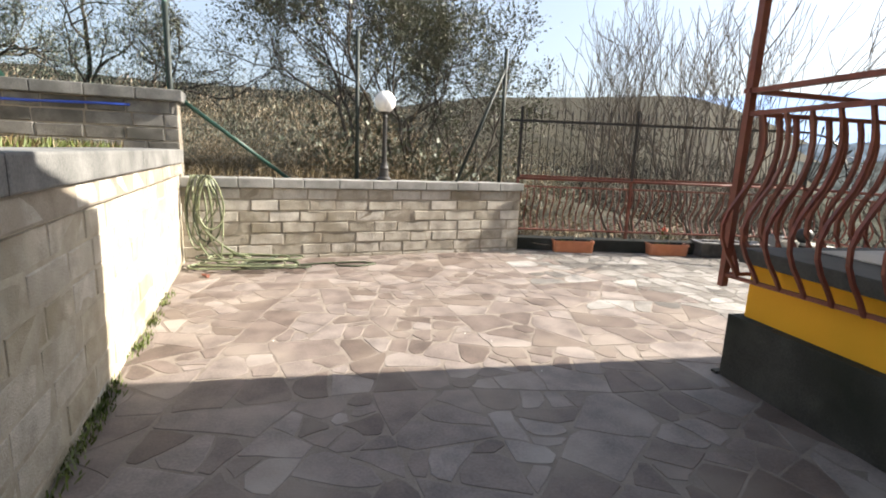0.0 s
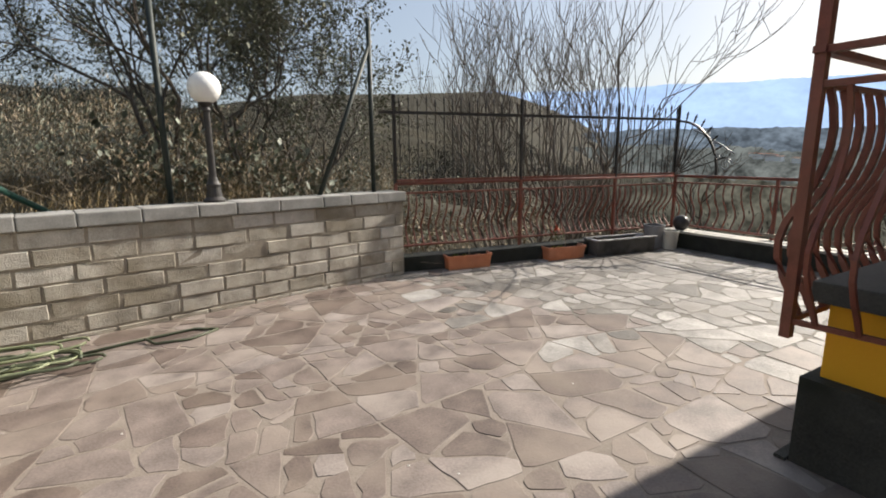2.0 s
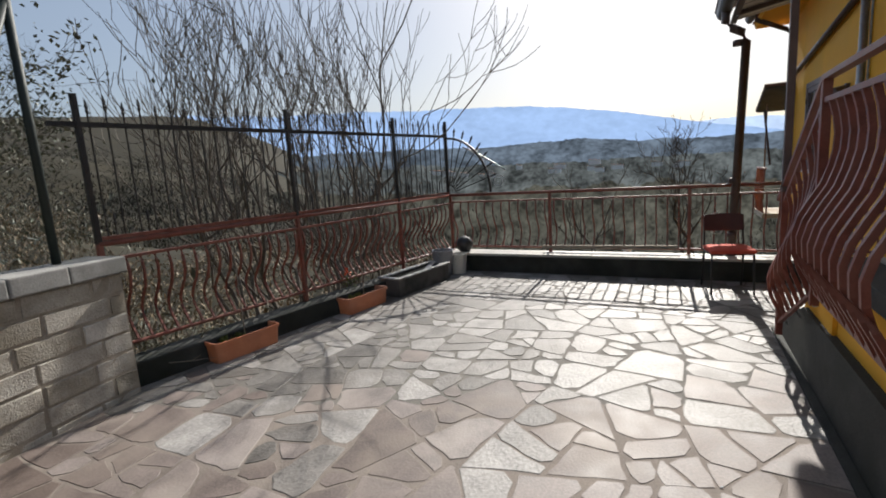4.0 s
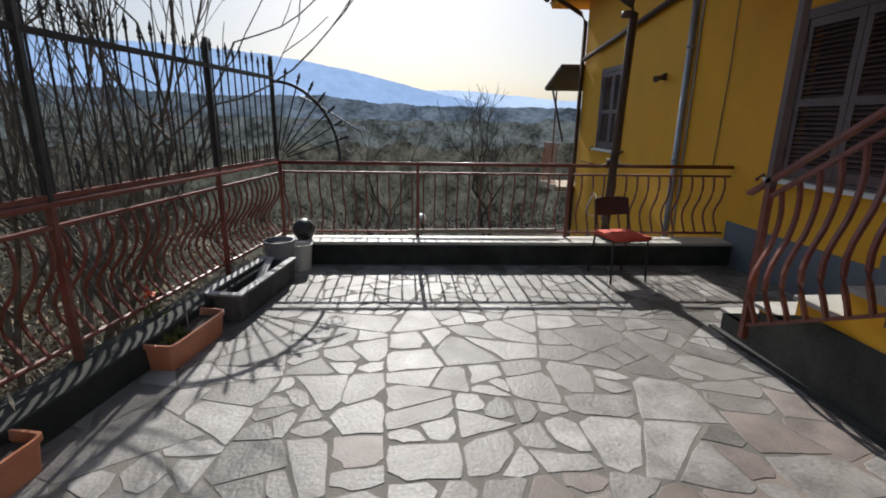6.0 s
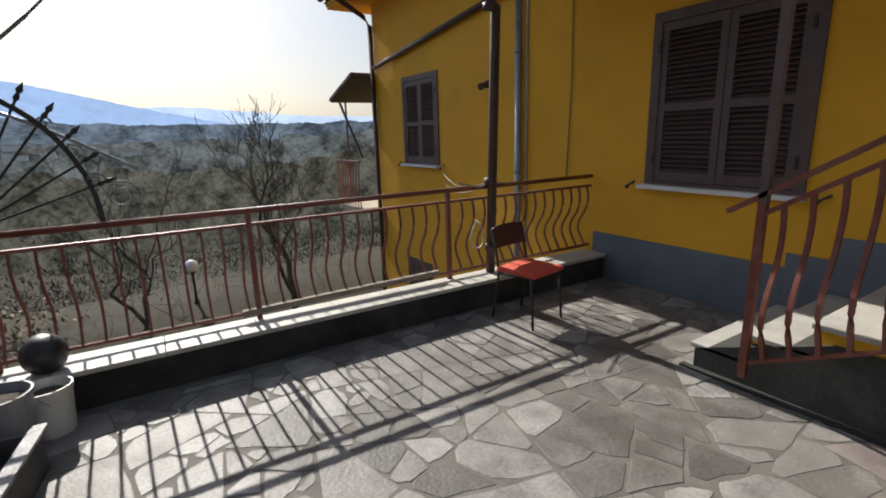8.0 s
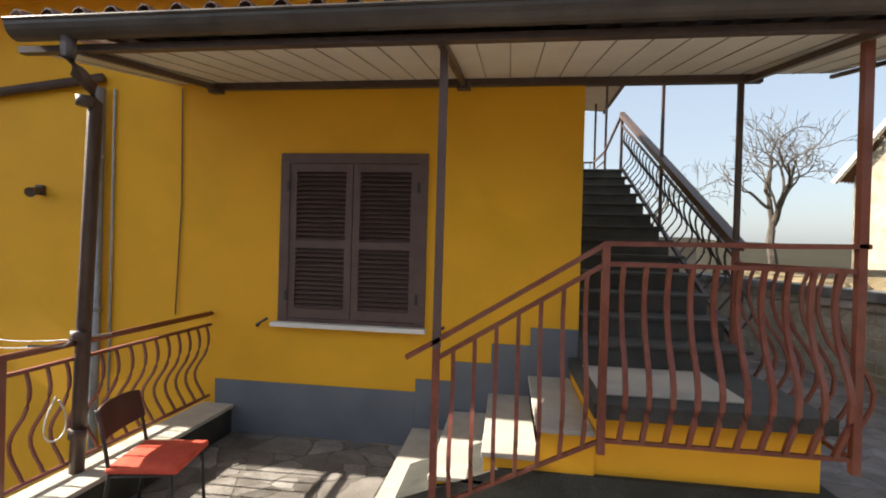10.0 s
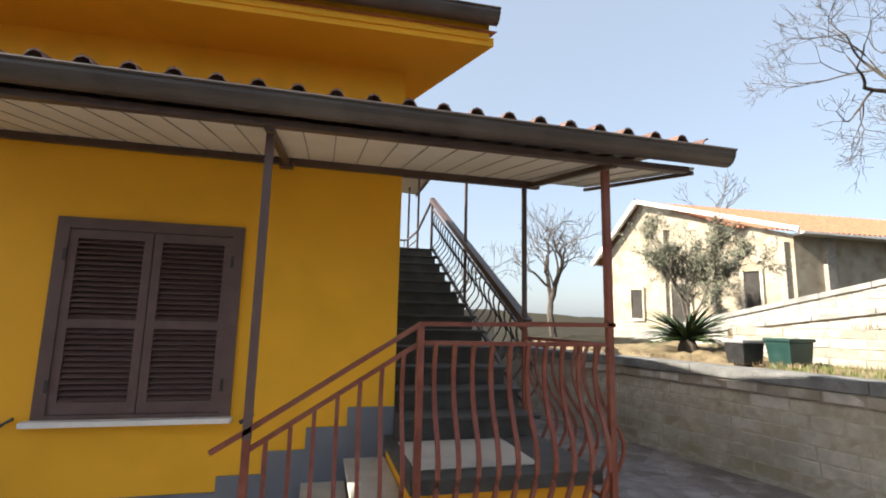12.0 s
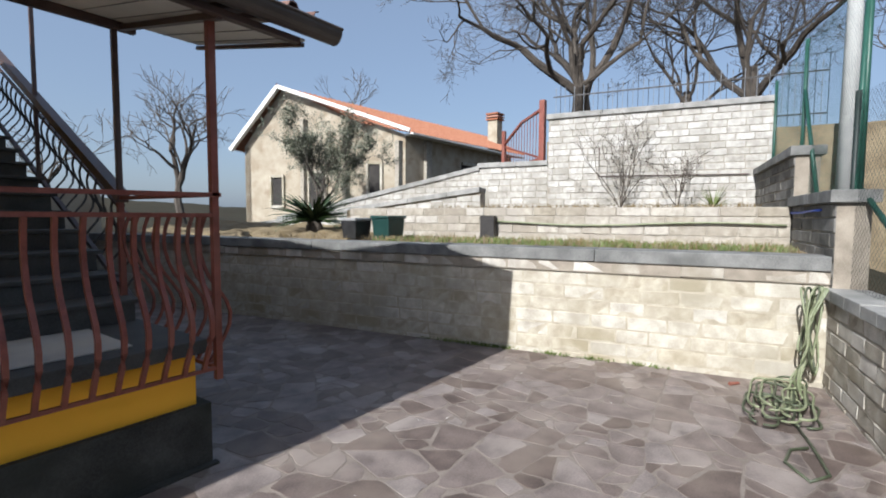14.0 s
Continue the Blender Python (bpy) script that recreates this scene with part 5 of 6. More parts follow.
scatter("grass_tuft", 260, strip(2.6, 4.4, 0.1, 6.0, 1.9), lambda r, p, q: tuft(r, p, q, 0.13, 6), "dry_grass", "dry weeds on the upper terrace", 74, "grass")


def foot(rnd):
    y = rnd.choice([2.3, 2.5, 2.75, 2.85, 3.5, 1.9, 4.0, 4.6]) + rnd.gauss(0, 0.12)
    return Vector((w1x(y) + rnd.uniform(0.01, 0.05), y, 0.0))


scatter("weed", 90, foot, lambda r, p, q: tuft(r, p, q, 0.055, 9), "grass", "small green weeds at the foot of the wall", 75, "weeds")


# ---- globe lamp on the low wall ----
def wall_lamp(x, y, z):
    t = thing("garden_lamp", (x, y, z), "black garden lamp post with a white globe", "lamp")
    part("foot", lathe(B(), (x, y, z), [(0.105, 0), (0.105, 0.02), (0.075, 0.05), (0.062, 0.14), (0.068, 0.17), (0.05, 0.20), (0.04, 0.24)], 18), "iron", t)
    part("post", lathe(B(), (x, y, z + 0.23), [(0.036, 0), (0.030, 0.30), (0.030, 0.62), (0.040, 0.64), (0.034, 0.67), (0.06, 0.70), (0.075, 0.73), (0.05, 0.735)], 16), "iron", t)
    g = B()
    bmesh.ops.create_uvsphere(g, u_segments=28, v_segments=18, radius=0.148, matrix=Matrix.Translation((x, y, z + 1.075)))
    part("globe", g, "globe", t, "white opal glass globe", True)


wall_lamp(1.62, 6.92, 1.05)
wall_lamp(17.4, 4.9, -2.35)


# ---- wire fence posts behind the low wall ----
def wire_fence(name, pts, z0, z1, m, label, struts=()):
    t = thing(name, (*pts[0], z0), label, "fence")
    for p in pts:
        part("post", tube(B(), [(p[0], p[1], z0), (p[0], p[1], z1)], 0.028, 10), m, t, smooth=True)
    for a, b in struts:
        part("strut", tube(B(), [a, b], 0.026, 8), m, t, smooth=True)
    w = Pile()
    for a, b in zip(pts, pts[1:]):
        pa, pb = Vector((*a, 0)), Vector((*b, 0))
        L = (pb - pa).length
        H = z1 - z0 - 0.1
        n = int((L + H) / 0.07)
        for k in range(n):
            for sgn in (1, -1):
                s0 = k * 0.07 - (H if sgn > 0 else 0)
                e0, e1 = (s0, s0 + H) if sgn > 0 else (s0 + 0.0, s0 - H)
                za, zb = 0.0, H
                u0, u1 = e0, e1
                if u1 == u0:
                    continue
                lo, hi = 0.0, 1.0
                for bound, sg in ((0.0, 1), (L, -1)):
                    f0, f1 = sg * (u0 - bound), sg * (u1 - bound)
                    if f0 < 0 and f1 < 0:
                        lo = 2
                    elif f0 < 0:
                        lo = max(lo, f0 / (f0 - f1))
                    elif f1 < 0:
                        hi = min(hi, f0 / (f0 - f1))
                if lo >= hi:
                    continue
                q = [pa + (pb - pa) * ((u0 + (u1 - u0) * h) / L) + Vector((0, 0, z0 + 0.05 + H * h)) for h in (lo, hi)]
                w.tube(q, [0.0013, 0.0013], 3)
    w.part("wire_mesh", m, t, "thin diamond wire mesh")
    return t


by = lambda x: BW[1] + (x - BW[0]) * (BW[1] - W1B[1]) / (BW[0] - W1B[0])
wire_fence("wire_fence", [(3.44, by(3.44) + 0.22), (1.24, by(1.24) + 0.30), (-0.95, by(-0.95) + 0.16)], 0.95, 3.03, "black_post", "dark green wire fence behind the low wall",
           [((3.44, by(3.44) + 0.22, 2.75), (2.72, by(2.7) + 0.22, 1.03))])
wire_fence("wire_fence", [(-0.98, 6.48), (-3.3, 6.02), (-5.6, 5.62)], 1.95, 4.3, "green", "green wire fence on the boundary wall",
           [((-0.98, 6.50, 2.05), (0.35, 6.95, 1.0)), ((-3.3, 6.02, 3.6), (-2.5, 6.2, 2.0))])
part("tall_post", tube(B(), [(-0.93, 6.42, 1.0), (-0.98, 6.46, 3.9)], 0.026, 10), "green", thing("fence_post", (-0.93, 6.42, 1.0), "tall leaning green fence post", "post"), smooth=True)

# concrete utility pole
pole = thing("utility_pole", (-5.9, 6.7, 2.0), "grey concrete utility pole beside the fence", "pole")
part("shaft", tube(B(), [(-5.9, 6.7, 1.5), (-5.9, 6.7, 9.5)], [0.15, 0.09], 12), "pole", pole, smooth=True)

# iron fence on the high wall and the red gate
wf = thing("wall_top_fence", (*off(5.4)(2), 4.1), "grey iron spiked fence above the high wall", "fence")
o5 = off(7.6)
for k in range(50):
    x, y = o5(-1.6 + k * 0.125)
    part("picket", spear(B(), (x, y), 3.6, 5.35 if k % 8 else 5.5), "zinc" if k % 2 else "iron", wf)
for z in (4.15, 5.1):
    part("bar", tube(B(), [(*o5(-1.6), z), (*o5(4.6), z)], 0.015, square=True), "iron", wf)
gate = thing("red_gate", (*o5(6.2), 3.0), "half open rust red iron gate by the ramp", "gate")
g0, g1 = Vector((*off(5.7)(4.42), 0)), Vector((*off(7.2)(5.9), 0))
part("gate_post", boxm(g0.x - 0.07, g0.x + 0.07, g0.y - 0.07, g0.y + 0.07, 3.0, 4.6, bevel=0.01), "rust", gate)
part("gate_post", boxm(g1.x - 0.05, g1.x + 0.05, g1.y - 0.05, g1.y + 0.05, 2.9, 4.2, bevel=0.01), "rust", gate)
part("gate_frame", tube(B(), [g0 + Vector((0, 0, 3.2)), g1 + Vector((0, 0, 3.1))], 0.03, square=True), "rust", gate)
part("gate_frame", tube(B(), [g0 + Vector((0, 0, 4.4)), g0.lerp(g1, 0.5) + Vector((0, 0, 4.25)), g1 + Vector((0, 0, 3.8))], 0.03, square=True), "rust", gate)
part("gate_frame", tube(B(), [g0 + Vector((0, 0, 3.2)), g1 + Vector((0, 0, 3.75))], 0.02, square=True), "rust", gate)
for k in range(1, 14):
    p = g0.lerp(g1, k / 14)
    part("bar", tube(B(), [p + Vector((0, 0, 3.15)), p + Vector((0, 0, 4.38 - 0.5 * (k / 14) ** 1.6))], 0.010, 6), "rust", gate)


# ---- neighbouring house ----
def face(bm, pts, back, holes=()):
    """A wall plate through the given upright outline, with thickness towards back."""
    a = [bm.verts.new(p) for p in pts]
    b = [bm.verts.new(Vector(p) + Vector(back)) for p in pts]
    bm.faces.new(a)
    bm.faces.new(list(reversed(b)))
    for i in range(len(a)):
        k = (i + 1) % len(a)
        bm.faces.new((a[i], b[i], b[k], a[k]))
    bmesh.ops.recalc_face_normals(bm, faces=bm.faces)
    return bm


def tiled(a, b, c, d, pitch=0.22, rows=16):
    """A roof slope of rolled tiles: a-b the eave, d-c the ridge."""
    bm = B()
    a, b, c, d = (Vector(q) for q in (a, b, c, d))
    n = int((b - a).length / (pitch / 4))
    g = []
    for j in range(rows + 1):
        for lift in ((0.0,) if j == 0 else (0.0, 0.035)):
            line = []
            for i in range(n + 1):
                u, w = i / n, j / rows
                p = a.lerp(b, u).lerp(d.lerp(c, u), w)
                line.append(bm.verts.new(p + Vector((0, 0, 0.045 * math.cos(math.pi * i / 2) - lift + 0.035))))
            g.append(line)
    for r0, r1 in zip(g, g[1:]):
        for i in range(n):
            bm.faces.new((r0[i], r0[i + 1], r1[i + 1], r1[i]))
    bmesh.ops.recalc_face_normals(bm, faces=bm.faces)
    return bm


def neighbour():
    A0, A1, B1 = Vector((-7.55, -16.75, 0)), Vector((-11.25, -9.5, 0)), Vector((-21.0, -9.1, 0))
    up = lambda p, z: Vector((p.x, p.y, z))
    fa_, fb_ = (A1 - A0).normalized(), (B1 - A1).normalized()
    deep = Vector((-0.89, -0.455, 0))
    h = thing("neighbour_house", (-12.0, -13.0, 1.3), "cream stone house with an orange tiled roof", "house")
    ap = A0 + (A1 - A0) * 0.245
    part("wall", face(B(), [up(A0, 1.0), up(A0, 5.15), up(ap, 7.85), up(A1, 5.6), up(A1, 1.0)], deep * 0.3), "cream", h)
    part("wall", face(B(), [up(A1, 1.0), up(A1, 5.6), up(B1, 5.6), up(B1, 1.0)], (0, -0.3, 0)), "cream", h)
    part("wall", face(B(), [up(A0, 1.0), up(A0, 5.15), up(A0 + deep * 9, 5.15), up(A0 + deep * 9, 1.0)], fa_ * 0.3), "cream", h)
    out = Vector((0.89, 0.455, 0)) * 0.02
    # No openings are cut; dark plates on the wall paint the unlit rooms.
    for t0, t1, z0, z1 in ((0.17, 0.25, 2.2, 3.7), (0.41, 0.52, 2.0, 3.9), (0.775, 0.86, 1.9, 4.3)):
        p, q = A0.lerp(A1, t0) + out, A0.lerp(A1, t1) + out
        w = part("window", face(B(), [up(p, z0), up(p, z1), up(q, z1), up(q, z0)], deep * 0.015), "opening", h, "dark plate standing for an open window")
        for (a, b) in ((up(p, z0), up(p, z1)), (up(q, z0), up(q, z1)), (up(p, z1), up(q, z1)), (up(p, z0), up(q, z0))):
            part("frame", tube(B(), [a, b], 0.07, square=True), "tufa_pale", w)
    p, q = A1.lerp(B1, 0.46) + Vector((0, 0.02, 0)), A1.lerp(B1, 0.60) + Vector((0, 0.02, 0))
    w = part("window", face(B(), [up(p, 3.2), up(p, 4.6), up(q, 4.6), up(q, 3.2)], (0, -0.015, 0)), "opening", h, "dark plate standing for an open window")
    part("frame", tube(B(), [up(p, 4.65), up(q, 4.65)], 0.08, square=True), "tufa_pale", w)
    for c, zt in ((A1 - fa_ * 0.3, 5.3), (A1 - fa_ * 2.9, 5.9), (A1.lerp(B1, 0.16), 5.5), (A1 - fa_ * 5.0, 6.4)):
        rnd = random.Random(int(zt * 10))
        pil = part("pilaster", boxm(c.x - 0.22, c.x + 0.22, c.y - 0.1, c.y + 0.16, 1.0, zt, bevel=0.015), "tufa", h, "rough stone pilaster")
    part("roof", tiled(up(A1 - fa_ * 2.2, 6.05) + Vector((0.5, 0.5, 0)), up(B1, 5.62) + Vector((-0.6, 0.7, 0)), Vector((-24.2, -12.6, 7.5)), up(ap, 7.98) + deep * 0.2), "tile", h, "orange tiled roof slope")
    part("roof", tiled(up(A0, 4.95) - fa_ * 0.5 + out * 25, up(A0, 4.95) - fa_ * 0.5 + deep * 9, up(ap, 7.98) + deep * 9, up(ap, 7.98) + out * 25), "tile", h, "orange tiled roof slope")
    part("rake_board", tube(B(), [up(A0, 4.95) - fa_ * 0.5 + out * 20, up(ap, 7.9) + out * 20], 0.12, square=True, flat=0.7), "white", h, "white roof edge")
    part("rake_board", tube(B(), [up(ap, 7.9) + out * 20, up(A1 + fa_ * 0.3, 5.72) + out * 20], 0.12, square=True, flat=0.7), "white", h, "white roof edge")
    part("soffit", slab3(B(), [up(A1, 5.62), up(B1, 5.55), up(B1, 5.5) + Vector((-0.6, 0.7, 0)), up(A1, 5.6) + Vector((0.3, 0.7, 0))], 0.08), "white", h, "pale eave board")
    ch = part("chimney", boxm(-22.4, -21.7, -11.2, -10.5, 5.6, 8.1), "cream", h)
    for k in range(3):
        part("chimney_course", boxm(-22.5, -21.6, -11.3, -10.4, 8.12 + k * 0.18, 8.22 + k * 0.18), "tile", ch)
    h.location += Vector((-0.9, 0.6, 0))
    return h


neighbour()

# ---- boxes on the terrace ----
def bin_(x, y, z, w, d, h, m, lid, label):
    t = thing("garden_bin", (x, y, z), label, "bin")
    bm = boxm(-w / 2, w / 2, -d / 2, d / 2, 0, h, bevel=0.02)
    for v in bm.verts:
        k = 0.86 + 0.14 * v.co.z / h
        v.co.x, v.co.y = v.co.x * k + x, v.co.y * k + y
        v.co.z += z
    part("body", bm, m, t)
    part("lid", boxm(x - w / 2 - 0.02, x + w / 2 + 0.02, y - d / 2 - 0.02, y + d / 2 + 0.02, z + h, z + h + 0.05, bevel=0.015), lid, t)


bin_(-0.62, -0.30, 1.36, 0.40, 0.36, 0.32, "dark_plastic", "grey_plastic", "dark box with a pale grey lid on the terrace")
bin_(-0.95, 0.16, 1.36, 0.44, 0.40, 0.36, "bin_green", "bin_green", "dark green lidded plastic box on the terrace")
arch = thing("dark_stone", (*off(1.85)(4.55), 1.34), "dark leaning slate against the second wall", "stone")
part("slate", prism(B(), [(off(1.75)(4.25)), (off(1.75)(4.5)), (off(1.9)(4.5)), (off(1.9)(4.25))], 1.34, 1.78), "iron", arch)
hz = thing("yellow_hose", (*off(1.9)(2), 1.7), "thin yellow green hose along the second wall", "hose")
part("pipe", tube(B(), [(*off(1.90)(s), 1.66 + 0.03 * math.sin(s * 1.7)) for s in [0.05 + 0.35 * k for k in range(13)]], 0.014, 8), "hose", hz, smooth=True)
wire = thing("wall_conduit", (*off(5.45)(3), 2.7), "thin dark conduit on the high wall", "conduit")
part("pipe", tube(B(), [(*off(5.46)(3.04), 3.36), (*off(5.46)(3.04), 2.7), (*off(5.46)(0.1), 2.66)], 0.012, 6), "brown", wire)
bh = thing("blue_hose", (*nb(1), 1.85), "blue hose hung along the boundary wall", "hose")
part("pipe", tube(B(), [(nb(s)[0], nb(s)[1] - 0.03, 1.84 + 0.012 * math.sin(3 * s)) for s in [0.45 + 0.3 * k for k in range(9)]], 0.014, 8), "blue_hose", bh, smooth=True)


# ---- hose heap in the corner ----
def hose_heap():
    rnd = random.Random(81)
    cx, cy = W1B[0] + 0.42, W1B[1] - 0.22
    t = thing("garden_hose", (cx, cy, 0.0), "tangled pale green garden hose hung from the corner", "hose")
    hook = Vector((cx - 0.28, cy + 0.16, 1.08))
    for k in range(7):
        a = Vector((cx + rnd.uniform(-0.2, 0.6), cy - rnd.uniform(0.0, 0.2) + 0.1, 0.02 + 0.015 * k))
        low = Vector((cx + rnd.uniform(-0.28, 0.1), cy + 0.05, rnd.uniform(0.25, 0.5)))
        pts = [hook + Vector((0.035 * k, 0.006 * k, 0.0)), hook.lerp(low, 0.5) + Vector((0.06 * k - 0.1, -0.04, 0)), low, low.lerp(a, 0.5) + Vector((0.02, -0.05, -0.08)), a]
        fine = []
        for i in range(len(pts) - 1):
            p0, p1, p2, p3 = pts[max(i - 1, 0)], pts[i], pts[i + 1], pts[min(i + 2, len(pts) - 1)]
            for s in range(7):
                u = s / 7
                fine.append(0.5 * ((2 * p1) + (p2 - p0) * u + (2 * p0 - 5 * p1 + 4 * p2 - p3) * u * u + (3 * p1 - p0 - 3 * p2 + p3) * u ** 3))
        part("strand", tube(B(), fine, 0.010, 7), "hose", t, smooth=True)
    for k in range(5):
        ox, oy, rx, rz = hook.x + 0.05 + 0.05 * k, hook.y - 0.03 - 0.03 * k, rnd.uniform(0.05, 0.13), rnd.uniform(0.30, 0.46)
        pts = [(ox + rx * math.sin(a) * (1 + 0.5 * math.sin(a / 2) ** 2), oy + 0.03 * math.sin(2 * a + k), hook.z - rz + rz * math.cos(a)) for a in [2 * math.pi * j / 28 for j in range(29)]]
        part("loop", tube(B(), pts, 0.0105, 7), "dark_hose" if k % 2 else "hose", t, smooth=True)
    for k in range(11):
        ox, oy, rx, ry = cx + rnd.uniform(0.05, 0.75), cy + rnd.uniform(-0.25, 0.08), rnd.uniform(0.28, 0.5), rnd.uniform(0.10, 0.2)
        pts = [(ox + rx * math.cos(a), oy + ry * math.sin(a) + 0.03 * math.sin(3 * a), 0.012 + 0.012 * k + 0.008 * math.sin(2 * a + k)) for a in [2 * math.pi * j / 26 * 0.96 for j in range(27)]]
        part("loop", tube(B(), pts, 0.011, 7), "dark_hose" if k % 2 else "hose", t, smooth=True)
    end = [(cx + 0.9, cy - 0.02, 0.012), (cx + 1.3, cy + 0.08, 0.014), (cx + 1.75, cy + 0.16, 0.012), (cx + 1.92, cy + 0.05, 0.012), (cx + 1.7, cy - 0.09, 0.012), (cx + 1.45, cy - 0.06, 0.012), (cx + 1.38, cy + 0.05, 0.03)]
    part("loop", tube(B(), end, 0.012, 7), "dark_hose", t, smooth=True)
    part("nozzle", tube(B(), [(cx - 0.02, cy - 0.5, 0.02), (cx + 0.06, cy - 0.58, 0.02)], [0.014, 0.02], 8), "rust", t)


hose_heap()


# ---- planters, trough, buckets along the kerb ----
def planter(p, yaw, label, seed, flowers=0):
    F = Matrix.Translation((*p, 0)) @ Matrix.Rotation(radians(yaw), 4, "Z")
    t = thing("window_box", (*p, 0), label, "planter", "terracotta planters by the fence")
    L, W, H = 0.64, 0.22, 0.185
    bm = B()
    rings = []
    for k, (s, z) in enumerate(((0.86, 0.0), (0.97, H - 0.03), (1.06, H - 0.03), (1.06, H), (0.93, H), (0.88, H - 0.05))):
        ring = []
        for j in range(24):
            a = 2 * math.pi * j / 24
            cx_, cy_ = math.copysign(abs(math.cos(a)) ** 0.22, math.cos(a)), math.copysign(abs(math.sin(a)) ** 0.22, math.sin(a))
            ring.append(bm.verts.new((cx_ * (L / 2 - (1 - s) * 0.12), cy_ * W / 2 * s, z)))
        rings.append(ring)
    for a, b in zip(rings, rings[1:]):
        for j in range(24):
            bm.faces.new((a[j], a[(j + 1) % 24], b[(j + 1) % 24], b[j]))
    bm.faces.new(list(reversed(rings[0])))
    bmesh.ops.transform(bm, matrix=F, verts=bm.verts)
    part("box", bm, "terracotta", t)
    so = B()
    n = 10
    g = [[so.verts.new(F @ Vector(((i / n - 0.5) * L * 0.92, (j / 4 - 0.5) * W * 0.86, H - 0.05 + noise.noise((i, j, seed)) * 0.015))) for j in range(5)] for i in range(n + 1)]
    for i in range(n):
        for j in range(4):
            so.faces.new((g[i][j], g[i + 1][j], g[i + 1][j + 1], g[i][j + 1]))
    part("soil", so, "soil", t)
    rnd = random.Random(seed)
    pl = Pile()
    for _ in range(16):
        q = F @ Vector((rnd.uniform(-0.2, 0.0), rnd.uniform(-0.06, 0.06), H - 0.05))
        for _ in range(6):
            pl.leaf(q, rdir(rnd, 1.0), 0.012, 0.06)
    pl.part("seedlings", "grass", t)
    part("stick", tube(B(), [F @ Vector((0.02, 0, 0.1)), F @ Vector((0.03, 0.02, 0.95))], 0.005, 6), "wood", t)


yawf = math.degrees(math.atan2(fd.y, fd.x))
planter((4.64, 6.98), yawf, "terracotta window box with seedlings by the kerb", 1)
planter((6.14, 6.72), yawf, "terracotta window box with soil and a stick", 2)


def trough():
    F = Matrix.Translation((7.17, 6.58, 0)) @ Matrix.Rotation(radians(yawf), 4, "Z")
    t = thing("feeding_trough", (7.17, 6.58, 0), "grey weathered trough with boards laid in it", "trough")
    L, W, H = 1.08, 0.31, 0.22
    bm = B()
    for x0, x1, y0, y1, z0, z1 in ((-L / 2, L / 2, -W / 2, -W / 2 + 0.035, 0, H), (-L / 2, L / 2, W / 2 - 0.035, W / 2, 0, H), (-L / 2, -L / 2 + 0.035, -W / 2 + 0.035, W / 2 - 0.035, 0, H), (L / 2 - 0.035, L / 2, -W / 2 + 0.035, W / 2 - 0.035, 0, H), (-L / 2 + 0.035, L / 2 - 0.035, -W / 2 + 0.035, W / 2 - 0.035, 0, 0.03)):
        box(bm, x0, x1, y0, y1, z0, z1, bevel=0.006)
    bmesh.ops.transform(bm, matrix=F, verts=bm.verts)
    part("body", bm, "trough_body", t)
    for y in (-W / 2 + 0.01, W / 2 - 0.01):
        part("rim", boxm(-L / 2 - 0.02, L / 2 + 0.02, y - 0.035, y + 0.035, H, H + 0.022, bevel=0.006, m=F), "trough", t, "pale worn rim")
    part("rim", boxm(-L / 2 - 0.02, -L / 2 + 0.05, -W / 2 + 0.05, W / 2 - 0.05, H, H + 0.02, bevel=0.005, m=F), "trough", t, "pale worn rim")
    m = F @ Matrix.Translation((0.1, 0.0, 0.14)) @ Matrix.Rotation(radians(10), 4, "Z") @ Matrix.Rotation(radians(-14), 4, "Y")
    part("board", boxm(-0.42, 0.42, -0.035, 0.035, -0.011, 0.011, bevel=0.004, m=m), "trough", t, "pale board lying inside")


trough()


def bucket(x, y, r, h, m, label, name="bucket", inner="soil"):
    t = thing(name, (x, y, 0), label, "bucket")
    part("wall", lathe(B(), (x, y, 0), [(r * 0.82, 0), (r * 0.99, h - 0.03), (r * 1.04, h - 0.03), (r * 1.05, h), (r * 0.97, h), (r * 0.92, h - 0.05), (r * 0.9, h - 0.06)], 26), m, t, smooth=False)
    part("fill", lathe(B(), (x, y, h - 0.055), [(r * 0.9, 0), (r * 0.7, 0.012), (r * 0.1, 0.02)], 20), inner, t)
    hd = [(x + r * math.cos(a), y + 0.02, h - 0.03 - 0.12 * abs(math.sin(a))) for a in [math.pi * k / 12 for k in range(13)]]
    part("handle", tube(B(), [(px, py - r * 0.9 * math.sin(math.pi * i / 12), pz) for i, (px, py, pz) in enumerate(hd)], 0.004, 6), "zinc", t)


bucket(7.91, 6.54, 0.155, 0.37, "paint_bucket", "grey paint bucket stained with cement in the corner")
bucket(8.07, 6.36, 0.125, 0.29, "pale_plastic", "small pale plastic bucket with a rag")
rag = thing("dark_pot", (8.36, 6.38, 0.27), "round black pot on the low wall", "pot")
g = B()
bmesh.ops.create_uvsphere(g, u_segments=20, v_segments=14, radius=0.125, matrix=Matrix.Translation((8.36, 6.38, 0.385)))
for v in g.verts:
    v.co += v.normal * 0.006 * noise.noise(v.co * 25)
    v.co.z = max(v.co.z, 0.275)
part("bowl", g, "dark_plastic", rag, smooth=True)
pf = thing("flower_bunch", (5.6, 7.02, 0.19), "orange red flowers and green leaves by the fence", "flowers")
rnd = random.Random(5)
pl, pt = Pile(), Pile()
